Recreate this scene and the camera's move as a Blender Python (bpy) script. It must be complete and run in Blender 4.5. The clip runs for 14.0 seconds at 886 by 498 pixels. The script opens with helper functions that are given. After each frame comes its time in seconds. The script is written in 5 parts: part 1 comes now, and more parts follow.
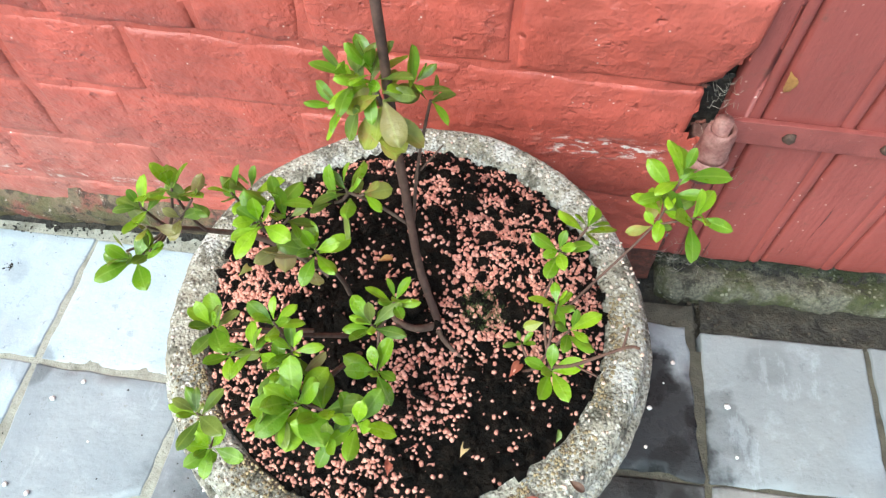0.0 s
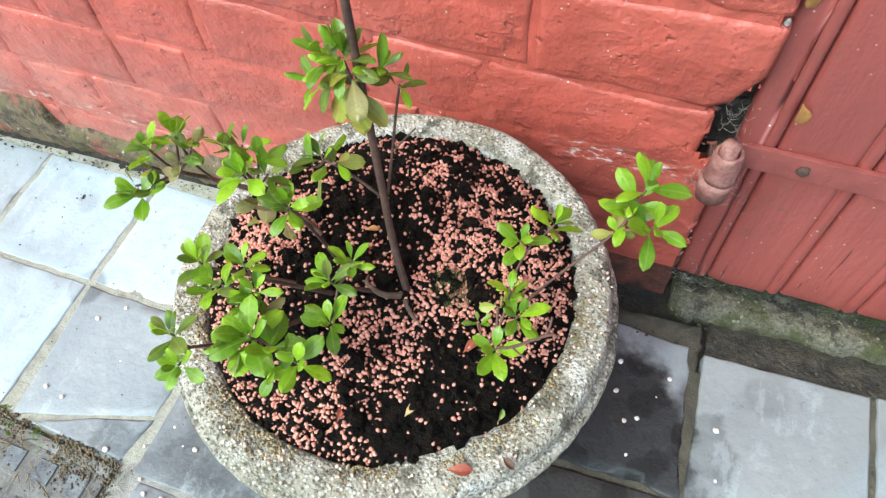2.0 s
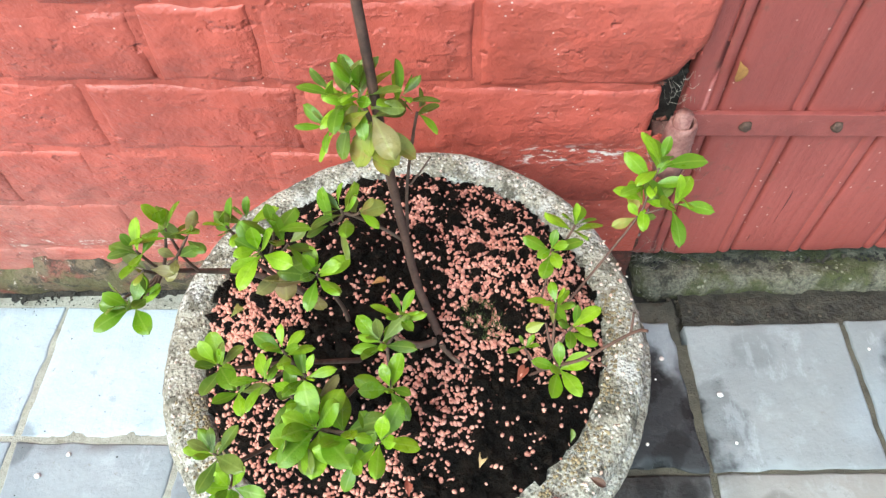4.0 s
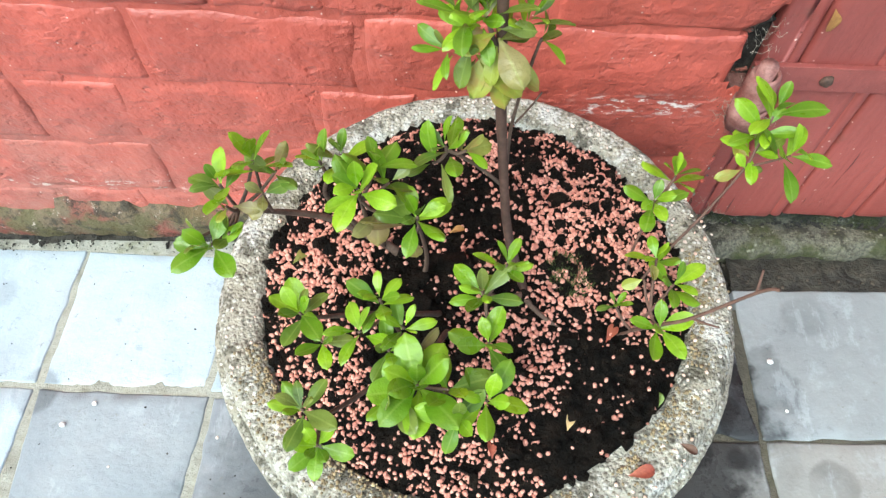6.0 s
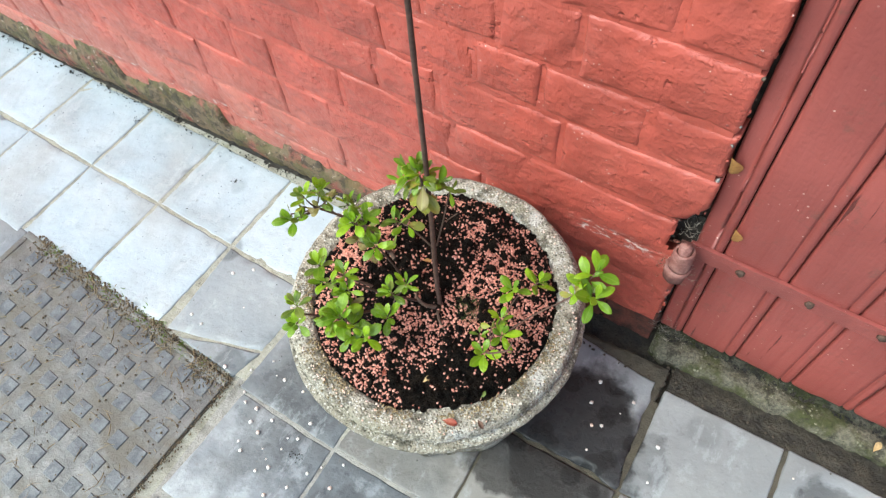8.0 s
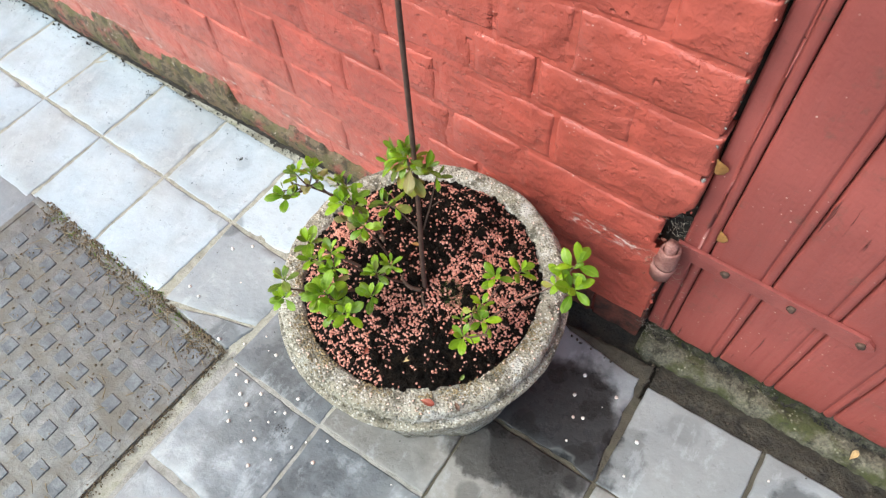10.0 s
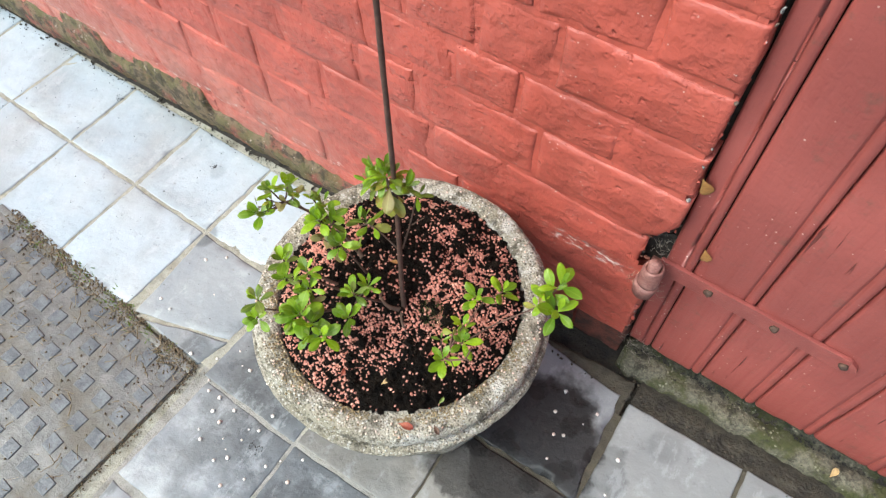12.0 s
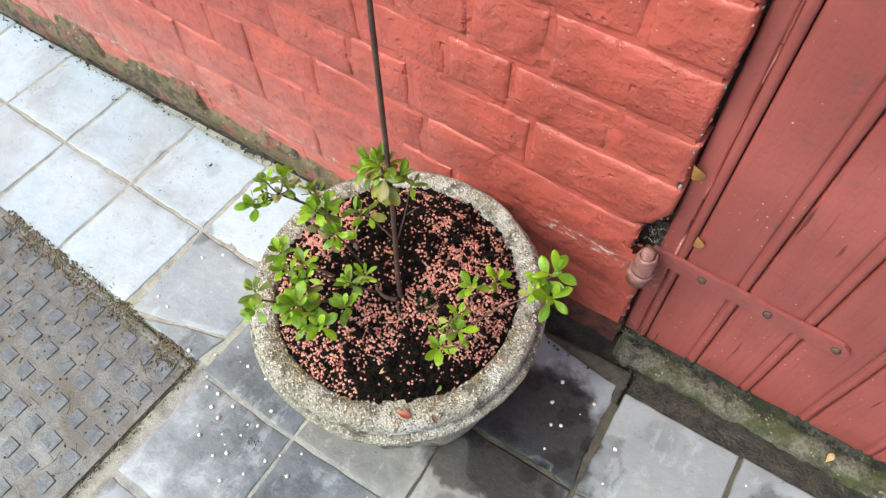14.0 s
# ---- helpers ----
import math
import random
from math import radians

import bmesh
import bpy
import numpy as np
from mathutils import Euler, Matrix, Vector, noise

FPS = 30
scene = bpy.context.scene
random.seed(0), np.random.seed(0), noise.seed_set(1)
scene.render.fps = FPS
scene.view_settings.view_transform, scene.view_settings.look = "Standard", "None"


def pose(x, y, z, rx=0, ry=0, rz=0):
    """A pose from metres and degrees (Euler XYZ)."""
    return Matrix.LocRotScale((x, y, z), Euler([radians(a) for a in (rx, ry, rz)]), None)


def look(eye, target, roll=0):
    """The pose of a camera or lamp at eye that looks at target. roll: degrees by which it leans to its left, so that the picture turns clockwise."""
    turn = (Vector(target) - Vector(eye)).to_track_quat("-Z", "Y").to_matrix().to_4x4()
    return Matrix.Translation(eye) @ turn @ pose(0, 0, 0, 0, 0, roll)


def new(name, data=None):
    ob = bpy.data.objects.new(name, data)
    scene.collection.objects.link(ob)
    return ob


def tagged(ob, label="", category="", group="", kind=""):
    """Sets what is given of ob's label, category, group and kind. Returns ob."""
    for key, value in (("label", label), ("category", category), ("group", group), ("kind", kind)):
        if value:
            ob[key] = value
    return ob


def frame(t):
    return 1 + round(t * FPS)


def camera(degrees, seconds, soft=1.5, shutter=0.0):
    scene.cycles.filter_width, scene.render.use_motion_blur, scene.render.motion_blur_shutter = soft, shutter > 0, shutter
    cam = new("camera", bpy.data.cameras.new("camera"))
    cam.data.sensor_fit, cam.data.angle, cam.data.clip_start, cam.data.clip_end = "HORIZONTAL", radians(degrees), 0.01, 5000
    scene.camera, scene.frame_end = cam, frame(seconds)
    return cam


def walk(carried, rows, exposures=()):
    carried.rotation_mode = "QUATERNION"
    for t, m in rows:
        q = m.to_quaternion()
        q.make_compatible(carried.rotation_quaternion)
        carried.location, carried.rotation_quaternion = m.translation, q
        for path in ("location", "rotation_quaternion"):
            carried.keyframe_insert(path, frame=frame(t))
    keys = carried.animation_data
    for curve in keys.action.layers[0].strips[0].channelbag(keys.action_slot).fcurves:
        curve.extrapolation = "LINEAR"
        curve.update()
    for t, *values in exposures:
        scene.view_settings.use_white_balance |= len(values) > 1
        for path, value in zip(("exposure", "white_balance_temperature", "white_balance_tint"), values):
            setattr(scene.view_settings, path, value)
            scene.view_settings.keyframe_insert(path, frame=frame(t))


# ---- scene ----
cam = camera(65.03, 14.0, soft=1.35)
PATH = [  # seconds, eye, target, roll
    (0, (0.0543, -0.4610, 0.8100), (-0.0420, 0.0369, -0.0518), -3.94),
    (0.5, (0.0964, -0.4769, 0.8276), (-0.0776, -0.0128, -0.0409), -13.10),
    (1, (0.1197, -0.4769, 0.8306), (-0.0977, -0.0052, -0.0239), -9.48),
    (1.5, (0.1393, -0.4676, 0.8343), (-0.1220, -0.0181, -0.0200), -12.70),
    (2, (0.1418, -0.4733, 0.8345), (-0.0698, -0.0081, -0.0250), -7.30),
    (2.2, (0.1353, -0.4760, 0.8359), (-0.0744, -0.0074, -0.0222), -8.24),
    (4.3, (0.0158, -0.4794, 0.7906), (-0.0091, 0.0705, -0.0442), -5.35),
    (4.5, (0.0050, -0.4740, 0.7783), (-0.0392, 0.0546, -0.0694), -8.33),
    (5, (-0.0330, -0.4655, 0.7481), (-0.0835, 0.0249, -0.1219), -9.34),
    (5.5, (-0.0458, -0.4657, 0.7283), (-0.0464, 0.0012, -0.1561), -6.39),
    (6, (-0.0367, -0.4679, 0.7721), (-0.0616, 0.0317, -0.0938), -1.88),
    (6.5, (0.0248, -0.4957, 0.8764), (-0.0686, -0.1217, -0.0463), -4.04),
    (7, (0.1118, -0.5196, 1.0287), (-0.0727, -0.1333, 0.1249), -3.53),
    (7.5, (0.2030, -0.5385, 1.0993), (-0.0846, -0.1419, 0.2275), -9.57),
    (7.7, (0.2329, -0.5460, 1.1162), (-0.0782, -0.1375, 0.2581), -9.20),
    (9.8, (0.2943, -0.5408, 1.1318), (-0.0342, -0.1672, 0.2643), -8.34),
    (10, (0.2925, -0.5430, 1.1300), (-0.0372, -0.1591, 0.2676), -7.32),
    (10.5, (0.2892, -0.5335, 1.1244), (-0.0226, -0.1525, 0.2540), -6.55),
    (11, (0.2870, -0.5307, 1.1136), (-0.0525, -0.1544, 0.2516), -7.87),
    (11.5, (0.2697, -0.5318, 1.1203), (-0.0702, -0.1646, 0.2545), -6.06),
    (12, (0.2724, -0.5184, 1.1215), (-0.0311, -0.1171, 0.2573), -3.96),
    (12.5, (0.2743, -0.5171, 1.1198), (-0.0345, -0.1246, 0.2534), -5.53),
    (13, (0.2792, -0.5235, 1.1189), (-0.0216, -0.1266, 0.2517), -4.74),
    (13.5, (0.2801, -0.5273, 1.1205), (-0.0194, -0.1279, 0.2540), -4.20),
    (14, (0.2835, -0.5320, 1.1195), (-0.0180, -0.1251, 0.2573), -4.28),
]
EXPOSURES = [(0.0, 1.11, 5800, -8), (6.5, 1.12, 5820, -8), (7.7, 0.95, 6050, -5), (10.0, 0.91, 6250, -1), (14.0, 0.94, 6280, -1)]
walk(cam, [(t, look(eye, target, roll)) for t, eye, target, roll in PATH], EXPOSURES)

# ---- light ----
world = bpy.data.worlds.new("sky")
scene.world = world
world.use_nodes = True
wn = world.node_tree.nodes
sky = wn.new("ShaderNodeTexSky")
sky.sky_type, sky.sun_disc = "NISHITA", False
sky.sun_elevation, sky.sun_rotation = radians(52), radians(215)
sky.air_density, sky.dust_density, sky.ozone_density = 1.0, 4.0, 1.0
wn["Background"].inputs["Strength"].default_value = 0.15
world.node_tree.links.new(sky.outputs[0], wn["Background"].inputs[0])
sun = new("sun", bpy.data.lights.new("sun", "SUN"))
sun.data.energy, sun.data.angle, sun.data.color = 1.5, radians(40), (0.95, 0.98, 1.0)

sun.matrix_world = look((-1.6, -2.2, 3.6), (0, 0, 0))

# ---- materials ----


class Mat:
    """A node material; every method returns an output socket."""

    def __init__(self, name, rough=0.6, metal=0.0):
        self.m = bpy.data.materials.new(name)
        self.m.use_nodes = True
        self.t = self.m.node_tree
        self.b = self.t.nodes["Principled BSDF"]
        self.b.inputs["Roughness"].default_value = rough
        self.b.inputs["Metallic"].default_value = metal
        self.pos = self.node("ShaderNodeNewGeometry").outputs["Position"]

    def node(self, kind):
        return self.t.nodes.new(kind)

    def put(self, value, socket):
        if isinstance(value, bpy.types.NodeSocket):
            self.t.links.new(value, socket)
        else:
            socket.default_value = value

    def noise(self, scale, detail=4.0, rough=0.55, vec=None, stretch=None):
        n = self.node("ShaderNodeTexNoise")
        v = vec or self.pos
        if stretch:
            mp = self.node("ShaderNodeMapping")
            mp.inputs["Scale"].default_value = stretch
            self.put(v, mp.inputs[0])
            v = mp.outputs[0]
        self.put(v, n.inputs["Vector"])
        n.inputs["Scale"].default_value, n.inputs["Detail"].default_value, n.inputs["Roughness"].default_value = scale, detail, rough
        return n.outputs["Fac"]

    def cells(self, scale, feature="F1", out="Distance", vec=None):
        n = self.node("ShaderNodeTexVoronoi")
        n.feature = feature
        self.put(vec or self.pos, n.inputs["Vector"])
        n.inputs["Scale"].default_value = scale
        return n.outputs[out]

    def step(self, value, lo, hi, a=0.0, b=1.0):
        n = self.node("ShaderNodeMapRange")
        n.interpolation_type = "SMOOTHSTEP"
        self.put(value, n.inputs[0])
        for i, v in enumerate((lo, hi, a, b)):
            self.put(v, n.inputs[i + 1])
        return n.outputs[0]

    def math(self, op, a, b=0.0, c=0.0):
        n = self.node("ShaderNodeMath")
        n.operation = op
        for i, v in enumerate((a, b, c)):
            self.put(v, n.inputs[i])
        return n.outputs[0]

    def mix(self, fac, a, b, blend="MIX"):
        n = self.node("ShaderNodeMix")
        n.data_type, n.blend_type = "RGBA", blend
        self.put(fac, n.inputs[0])
        self.put((*a, 1) if isinstance(a, tuple) else a, n.inputs[6])
        self.put((*b, 1) if isinstance(b, tuple) else b, n.inputs[7])
        return n.outputs[2]

    def ramp(self, fac, *stops):
        n = self.node("ShaderNodeValToRGB")
        self.put(fac, n.inputs[0])
        e = n.color_ramp.elements
        while len(e) < len(stops):
            e.new(0.5)
        for el, (p, c) in zip(e, stops):
            el.position, el.color = p, (*c, 1)
        return n.outputs[0]

    def random(self):
        return self.node("ShaderNodeObjectInfo").outputs["Random"]

    def island(self):
        return self.node("ShaderNodeNewGeometry").outputs["Random Per Island"]

    def axis(self, name):
        n = self.node("ShaderNodeSeparateXYZ")
        self.put(self.pos, n.inputs[0])
        return n.outputs[name]

    def color(self, c):
        self.put((*c, 1) if isinstance(c, tuple) else c, self.b.inputs["Base Color"])
        return self

    def rough(self, r):
        self.put(r, self.b.inputs["Roughness"])
        return self

    def bump(self, *layers):
        """Layers of (height, metres)."""
        last = None
        for h, d in layers:
            n = self.node("ShaderNodeBump")
            n.inputs["Distance"].default_value = d
            self.put(h, n.inputs["Height"])
            if last:
                self.put(last, n.inputs["Normal"])
            last = n.outputs[0]
        self.put(last, self.b.inputs["Normal"])
        return self


def painted_masonry(name, base):
    m = Mat(name, 0.5)
    big, mid, fine = m.noise(9, 5), m.noise(45, 6, 0.6), m.noise(260, 4, 0.65)
    c = m.mix(m.step(big, 0.35, 0.68), tuple(v * 0.78 for v in base), tuple(min(1, v * 1.10) for v in base))
    # pinkish sky sheen off the paint, put into its colour in patches
    c = m.mix(m.step(m.noise(6, 4, 0.6), 0.48, 0.72, 0, 0.4), c, tuple(min(1, v * f) for v, f in zip(base, (1.14, 1.45, 1.5))))
    c = m.mix(m.step(mid, 0.56, 0.74, 0, 0.5), c, (0.27, 0.05, 0.04))
    c = m.mix(m.step(m.random(), 0.0, 1.0, 0.0, 0.14), c, (0.56, 0.12, 0.08))
    flakes = m.math("MULTIPLY", m.step(m.math("ADD", m.cells(62), m.math("MULTIPLY", m.noise(330, 3, 0.7), 0.34)), 0.235, 0.20), m.step(m.noise(17, 3), 0.50, 0.60))
    c = m.mix(m.math("MULTIPLY", flakes, 0.8), c, (0.66, 0.45, 0.40))
    # bare scuffs where paint flaked off a ledge beside the planter
    ledge = m.math("MULTIPLY", m.step(m.math("ABSOLUTE", m.math("SUBTRACT", m.axis("Z"), 0.247)), 0.020, 0.006), m.step(m.math("ABSOLUTE", m.math("SUBTRACT", m.axis("X"), 0.140)), 0.085, 0.03))
    ledge = m.math("MULTIPLY", ledge, m.step(m.noise(95, 5, 0.75, stretch=(0.5, 1, 1.3)), 0.53, 0.58))
    c = m.mix(ledge, c, (0.70, 0.60, 0.55))
    # paint chipped along the lowest bed joint
    low = m.math("SUBTRACT", m.axis("Z"), m.math("SUBTRACT", 0.096, m.math("MULTIPLY", m.axis("X"), 0.024)))
    low = m.math("MULTIPLY", m.step(m.math("ABSOLUTE", low), 0.016, 0.004), m.step(m.axis("X"), -0.15, -0.4))
    low = m.math("MULTIPLY", low, m.step(m.noise(80, 5, 0.75, stretch=(0.6, 1, 1.2)), 0.56, 0.61))
    c = m.mix(low, c, (0.66, 0.55, 0.49))
    # dried dust and painted-in glare on the lower courses away from the door
    dust_glare = m.math("MULTIPLY", m.step(m.axis("Z"), 0.34, 0.12), m.step(m.axis("X"), -0.10, -0.70))
    dust_glare = m.math("MULTIPLY", dust_glare, m.step(m.noise(14, 6, 0.7), 0.36, 0.64, 0.10, 0.42))
    c = m.mix(dust_glare, c, (0.40, 0.25, 0.20))
    flecks = m.math("MULTIPLY", m.step(m.math("ADD", m.cells(105), m.math("MULTIPLY", m.noise(400, 2), 0.12)), 0.17, 0.13), m.step(m.noise(23, 3), 0.50, 0.56))
    c = m.mix(m.math("MULTIPLY", flecks, 0.85), c, (0.74, 0.60, 0.54))
    grime = m.math("MULTIPLY", m.step(m.noise(22, 6, 0.7), 0.60, 0.78), 0.55)
    c = m.mix(grime, c, (0.16, 0.06, 0.05))
    pocks = m.math("MULTIPLY", m.step(m.math("ADD", m.cells(85), m.math("MULTIPLY", fine, 0.5)), 0.41, 0.33), m.step(m.noise(15, 3), 0.50, 0.58))
    c = m.mix(m.math("MULTIPLY", pocks, 0.5), c, (0.15, 0.035, 0.028))
    m.color(c).rough(m.step(mid, 0.3, 0.7, 0.34, 0.50))
    pits = m.step(m.cells(95), 0.0, 0.28)
    lumps = m.step(m.cells(38), 0.05, 0.75)
    chips = m.math("MULTIPLY", m.step(m.noise(48, 3, 0.5), 0.60, 0.74), m.step(m.noise(9, 3), 0.48, 0.58))
    scabs = m.math("MULTIPLY", m.step(m.noise(62, 4, 0.6, stretch=(0.7, 1, 1.2)), 0.49, 0.61), m.step(m.noise(11, 3), 0.44, 0.60))
    m.bump((big, 0.012), (lumps, 0.0014), (mid, 0.0032), (m.math("MULTIPLY", chips, -1.0), 0.0024), (scabs, 0.0007), (pits, 0.0007), (fine, 0.0006))
    return m.m


RED_WALL = painted_masonry("red_painted_brick", (0.402, 0.081, 0.057))


def red_wood():
    m = Mat("red_painted_wood", 0.45)
    grain = m.noise(14, 6, 0.6, stretch=(6, 6, 0.35))
    big = m.noise(5, 4)
    c = m.mix(m.step(big, 0.3, 0.7), (0.225, 0.052, 0.044), (0.315, 0.077, 0.065))
    c = m.mix(m.step(grain, 0.58, 0.75, 0, 0.45), c, (0.22, 0.045, 0.04))
    specks = m.math("MULTIPLY", m.step(m.math("ADD", m.cells(75), m.math("MULTIPLY", m.noise(320, 2), 0.08)), 0.15, 0.10), m.step(m.noise(12, 3), 0.46, 0.56))
    c = m.mix(specks, c, (0.60, 0.42, 0.36))
    cracks = m.math("MULTIPLY", m.step(m.noise(26, 4, 0.5, stretch=(5, 5, 0.22)), 0.66, 0.70), m.step(m.noise(6, 2), 0.5, 0.58))
    c = m.mix(m.math("MULTIPLY", cracks, 0.8), c, (0.07, 0.022, 0.02))
    dirt = m.math("MULTIPLY", m.step(m.noise(30, 6, 0.75), 0.55, 0.72), 0.6)
    c = m.mix(dirt, c, (0.13, 0.06, 0.045))
    m.color(c).rough(m.step(grain, 0.3, 0.7, 0.36, 0.55))
    m.bump((grain, 0.0012), (m.noise(55, 5, 0.6), 0.0012), (m.math("MULTIPLY", cracks, -1.0), 0.0012), (m.noise(160, 4), 0.0006))
    return m.m


RED_WOOD = red_wood()


def simple(name, c1, c2, scale, rough=0.8, bump=0.002, metal=0.0, fine=300):
    m = Mat(name, rough, metal)
    n, f = m.noise(scale, 6, 0.62), m.noise(fine, 4, 0.6)
    c = m.mix(m.step(n, 0.32, 0.68), c1, c2)
    c = m.mix(m.step(f, 0.35, 0.75, 0, 0.5), c, tuple(v * 0.5 for v in c1))
    m.color(c).bump((n, bump), (f, bump * 0.4))
    return m.m


def tile_stone(name, c0, c1, c2):
    m = Mat(name, 0.4)
    r = m.random()
    big, mid, fine = m.noise(4.5, 5), m.noise(28, 6, 0.65), m.noise(240, 5, 0.7)
    c = m.ramp(r, (0.0, c0), (0.5, c1), (1.0, c2))
    c = m.mix(m.step(mid, 0.4, 0.7, 0, 0.3), c, m.mix(0.45, c, (0.12, 0.12, 0.13)))
    c = m.mix(m.step(big, 0.42, 0.7, 0, 0.4), c, (0.50, 0.51, 0.50))
    c = m.mix(m.step(m.noise(3.2, 3), 0.46, 0.60, 0, 0.38), c, (0.205, 0.188, 0.168))
    # water spilt round the planter soaks into the stone
    sp = m.node("ShaderNodeVectorMath")
    sp.operation = "DISTANCE"
    m.put(m.pos, sp.inputs[0])
    sp.inputs[1].default_value = (-0.12, -0.39, 0.0)
    reach = m.math("ADD", sp.outputs["Value"], m.math("MULTIPLY", m.math("SUBTRACT", m.noise(6.5, 5, 0.62), 0.5), 0.62))
    wet = m.math("MULTIPLY", m.step(reach, 0.26, 0.13), 0.60)

    def pool(x, y, outer, inner, scale, rag):
        near = m.node("ShaderNodeVectorMath")
        near.operation = "DISTANCE"
        m.put(m.pos, near.inputs[0])
        near.inputs[1].default_value = (x, y, 0.0)
        return m.step(m.math("ADD", near.outputs["Value"], m.math("MULTIPLY", m.math("SUBTRACT", m.noise(scale, 5, 0.62), 0.5), rag)), outer, inner)

    for x, y, outer, inner, deep in ((-0.215, -0.370, 0.125, 0.055, 0.80), (-0.195, -0.470, 0.085, 0.020, 0.72), (-0.075, -0.640, 0.130, 0.050, 0.72), (-0.045, -0.520, 0.090, 0.055, 0.80), (0.115, -0.285, 0.085, 0.070, 0.85), (0.175, -0.275, 0.060, 0.042, 0.75), (-0.375, -0.400, 0.036, 0.022, 0.55), (0.319, -0.195, 0.042, 0.030, 0.45), (0.590, -0.160, 0.075, 0.055, 0.70)):
        wet = m.math("MAXIMUM", wet, m.math("MULTIPLY", pool(x, y, outer, inner, 14, 0.09), deep))
    blots = m.step(m.math("ADD", m.cells(8.5), m.math("MULTIPLY", m.noise(30, 3), 0.12)), 0.33, 0.26)
    spots = m.math("MULTIPLY", blots, m.step(sp.outputs["Value"], 0.70, 0.40))
    wet = m.math("MAXIMUM", wet, m.math("MULTIPLY", spots, 0.55))
    drying = m.step(m.noise(11, 5, 0.6), 0.50, 0.66)
    wet = m.math("MULTIPLY", wet, m.math("SUBTRACT", 1.0, m.math("MULTIPLY", drying, 0.40)))
    # a soaked patch in the corner between planter, wall and threshold
    soaked = pool(0.190, -0.222, 0.146, 0.112, 9, 0.15)
    rings = m.step(m.math("ADD", m.cells(19), m.math("MULTIPLY", m.noise(60, 3), 0.10)), 0.42, 0.36)
    damp = pool(0.235, -0.285, 0.165, 0.05, 15, 0.26)
    wet = m.math("MAXIMUM", m.math("MAXIMUM", wet, m.math("MULTIPLY", damp, 0.35)), soaked)
    c = m.mix(m.math("MULTIPLY", wet, 0.9), c, m.mix(0.06, (0.017, 0.016, 0.016), c))
    bloom = m.math("MULTIPLY", m.step(m.noise(13, 6, 0.7), 0.54, 0.66), 0.45)
    bloom = m.math("MULTIPLY", bloom, m.math("SUBTRACT", 1.0, m.math("MULTIPLY", soaked, 0.9)))
    c = m.mix(bloom, c, m.mix(0.5, c, (0.52, 0.55, 0.58)))
    c = m.mix(m.step(m.noise(60, 5, 0.7), 0.62, 0.72, 0, 0.5), c, (0.16, 0.14, 0.12))
    smear = m.noise(16, 6, 0.72, stretch=(1.0, 0.35, 1.0))
    c = m.mix(m.math("MULTIPLY", m.step(smear, 0.57, 0.63, 0, 0.35), m.math("SUBTRACT", 1.0, soaked)), c, m.mix(0.5, c, (0.60, 0.63, 0.66)))
    c = m.mix(m.step(m.noise(34, 6, 0.75), 0.60, 0.64, 0, 0.35), c, m.mix(0.6, c, (0.06, 0.06, 0.06)))
    specks = m.step(m.cells(38), 0.06, 0.035)
    c = m.mix(m.math("MULTIPLY", specks, m.step(m.noise(9, 2), 0.52, 0.6)), c, (0.05, 0.045, 0.04))
    c = m.mix(m.math("MULTIPLY", soaked, m.math("ADD", 0.42, m.math("MULTIPLY", rings, 0.42))), c, m.mix(0.10, (0.012, 0.0115, 0.011), c))
    m.color(c)
    dry = m.step(mid, 0.3, 0.7, 0.30, 0.48)
    m.rough(m.math("SUBTRACT", dry, m.math("MULTIPLY", wet, 0.10)))
    m.put(m.math("SUBTRACT", 0.5, m.math("MULTIPLY", wet, 0.27)), m.b.inputs["Specular IOR Level"])
    m.bump((big, 0.004), (mid, 0.0022), (fine, 0.0005))
    return m.m


TILE = tile_stone("grey_paving_stone", (0.165, 0.182, 0.205), (0.205, 0.222, 0.245), (0.25, 0.268, 0.29))
TILE_MID = tile_stone("light_grey_paving_stone", (0.215, 0.238, 0.258), (0.260, 0.284, 0.305), (0.310, 0.336, 0.358))
TILE_WARM = tile_stone("warm_grey_paving_stone", (0.250, 0.238, 0.218), (0.285, 0.271, 0.250), (0.322, 0.306, 0.284))
# pale slabs by the wall: bluish sky sheen is put into their colour
TILE_PALE_SHEEN = tile_stone("pale_sheen_paving_stone", (0.32, 0.385, 0.44), (0.385, 0.45, 0.505), (0.44, 0.50, 0.55))


def mortar(name, a, b, d):
    m = Mat(name, 0.9)
    n, f = m.noise(25, 6, 0.65), m.noise(320, 4, 0.7)
    c = m.ramp(n, (0.3, a), (0.55, b), (0.78, d))
    c = m.mix(m.step(f, 0.55, 0.75, 0, 0.6), c, m.mix(0.6, c, (0.03, 0.027, 0.02)))
    m.color(c).bump((n, 0.004), (f, 0.002))
    return m.m


MORTAR = mortar("sandy_joint_mortar", (0.190, 0.180, 0.138), (0.37, 0.36, 0.305), (0.195, 0.195, 0.110))
MORTAR_MID = mortar("grey_joint_mortar", (0.165, 0.158, 0.138), (0.33, 0.32, 0.295), (0.185, 0.18, 0.135))
MORTAR_DARK = mortar("damp_joint_mortar", (0.040, 0.034, 0.025), (0.098, 0.086, 0.062), (0.055, 0.052, 0.028))
DIRT = simple("damp_brown_dirt", (0.024, 0.019, 0.013), (0.115, 0.090, 0.062), 30, 0.8, 0.008, fine=210)
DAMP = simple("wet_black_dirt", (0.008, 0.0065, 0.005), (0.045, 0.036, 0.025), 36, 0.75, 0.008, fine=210)
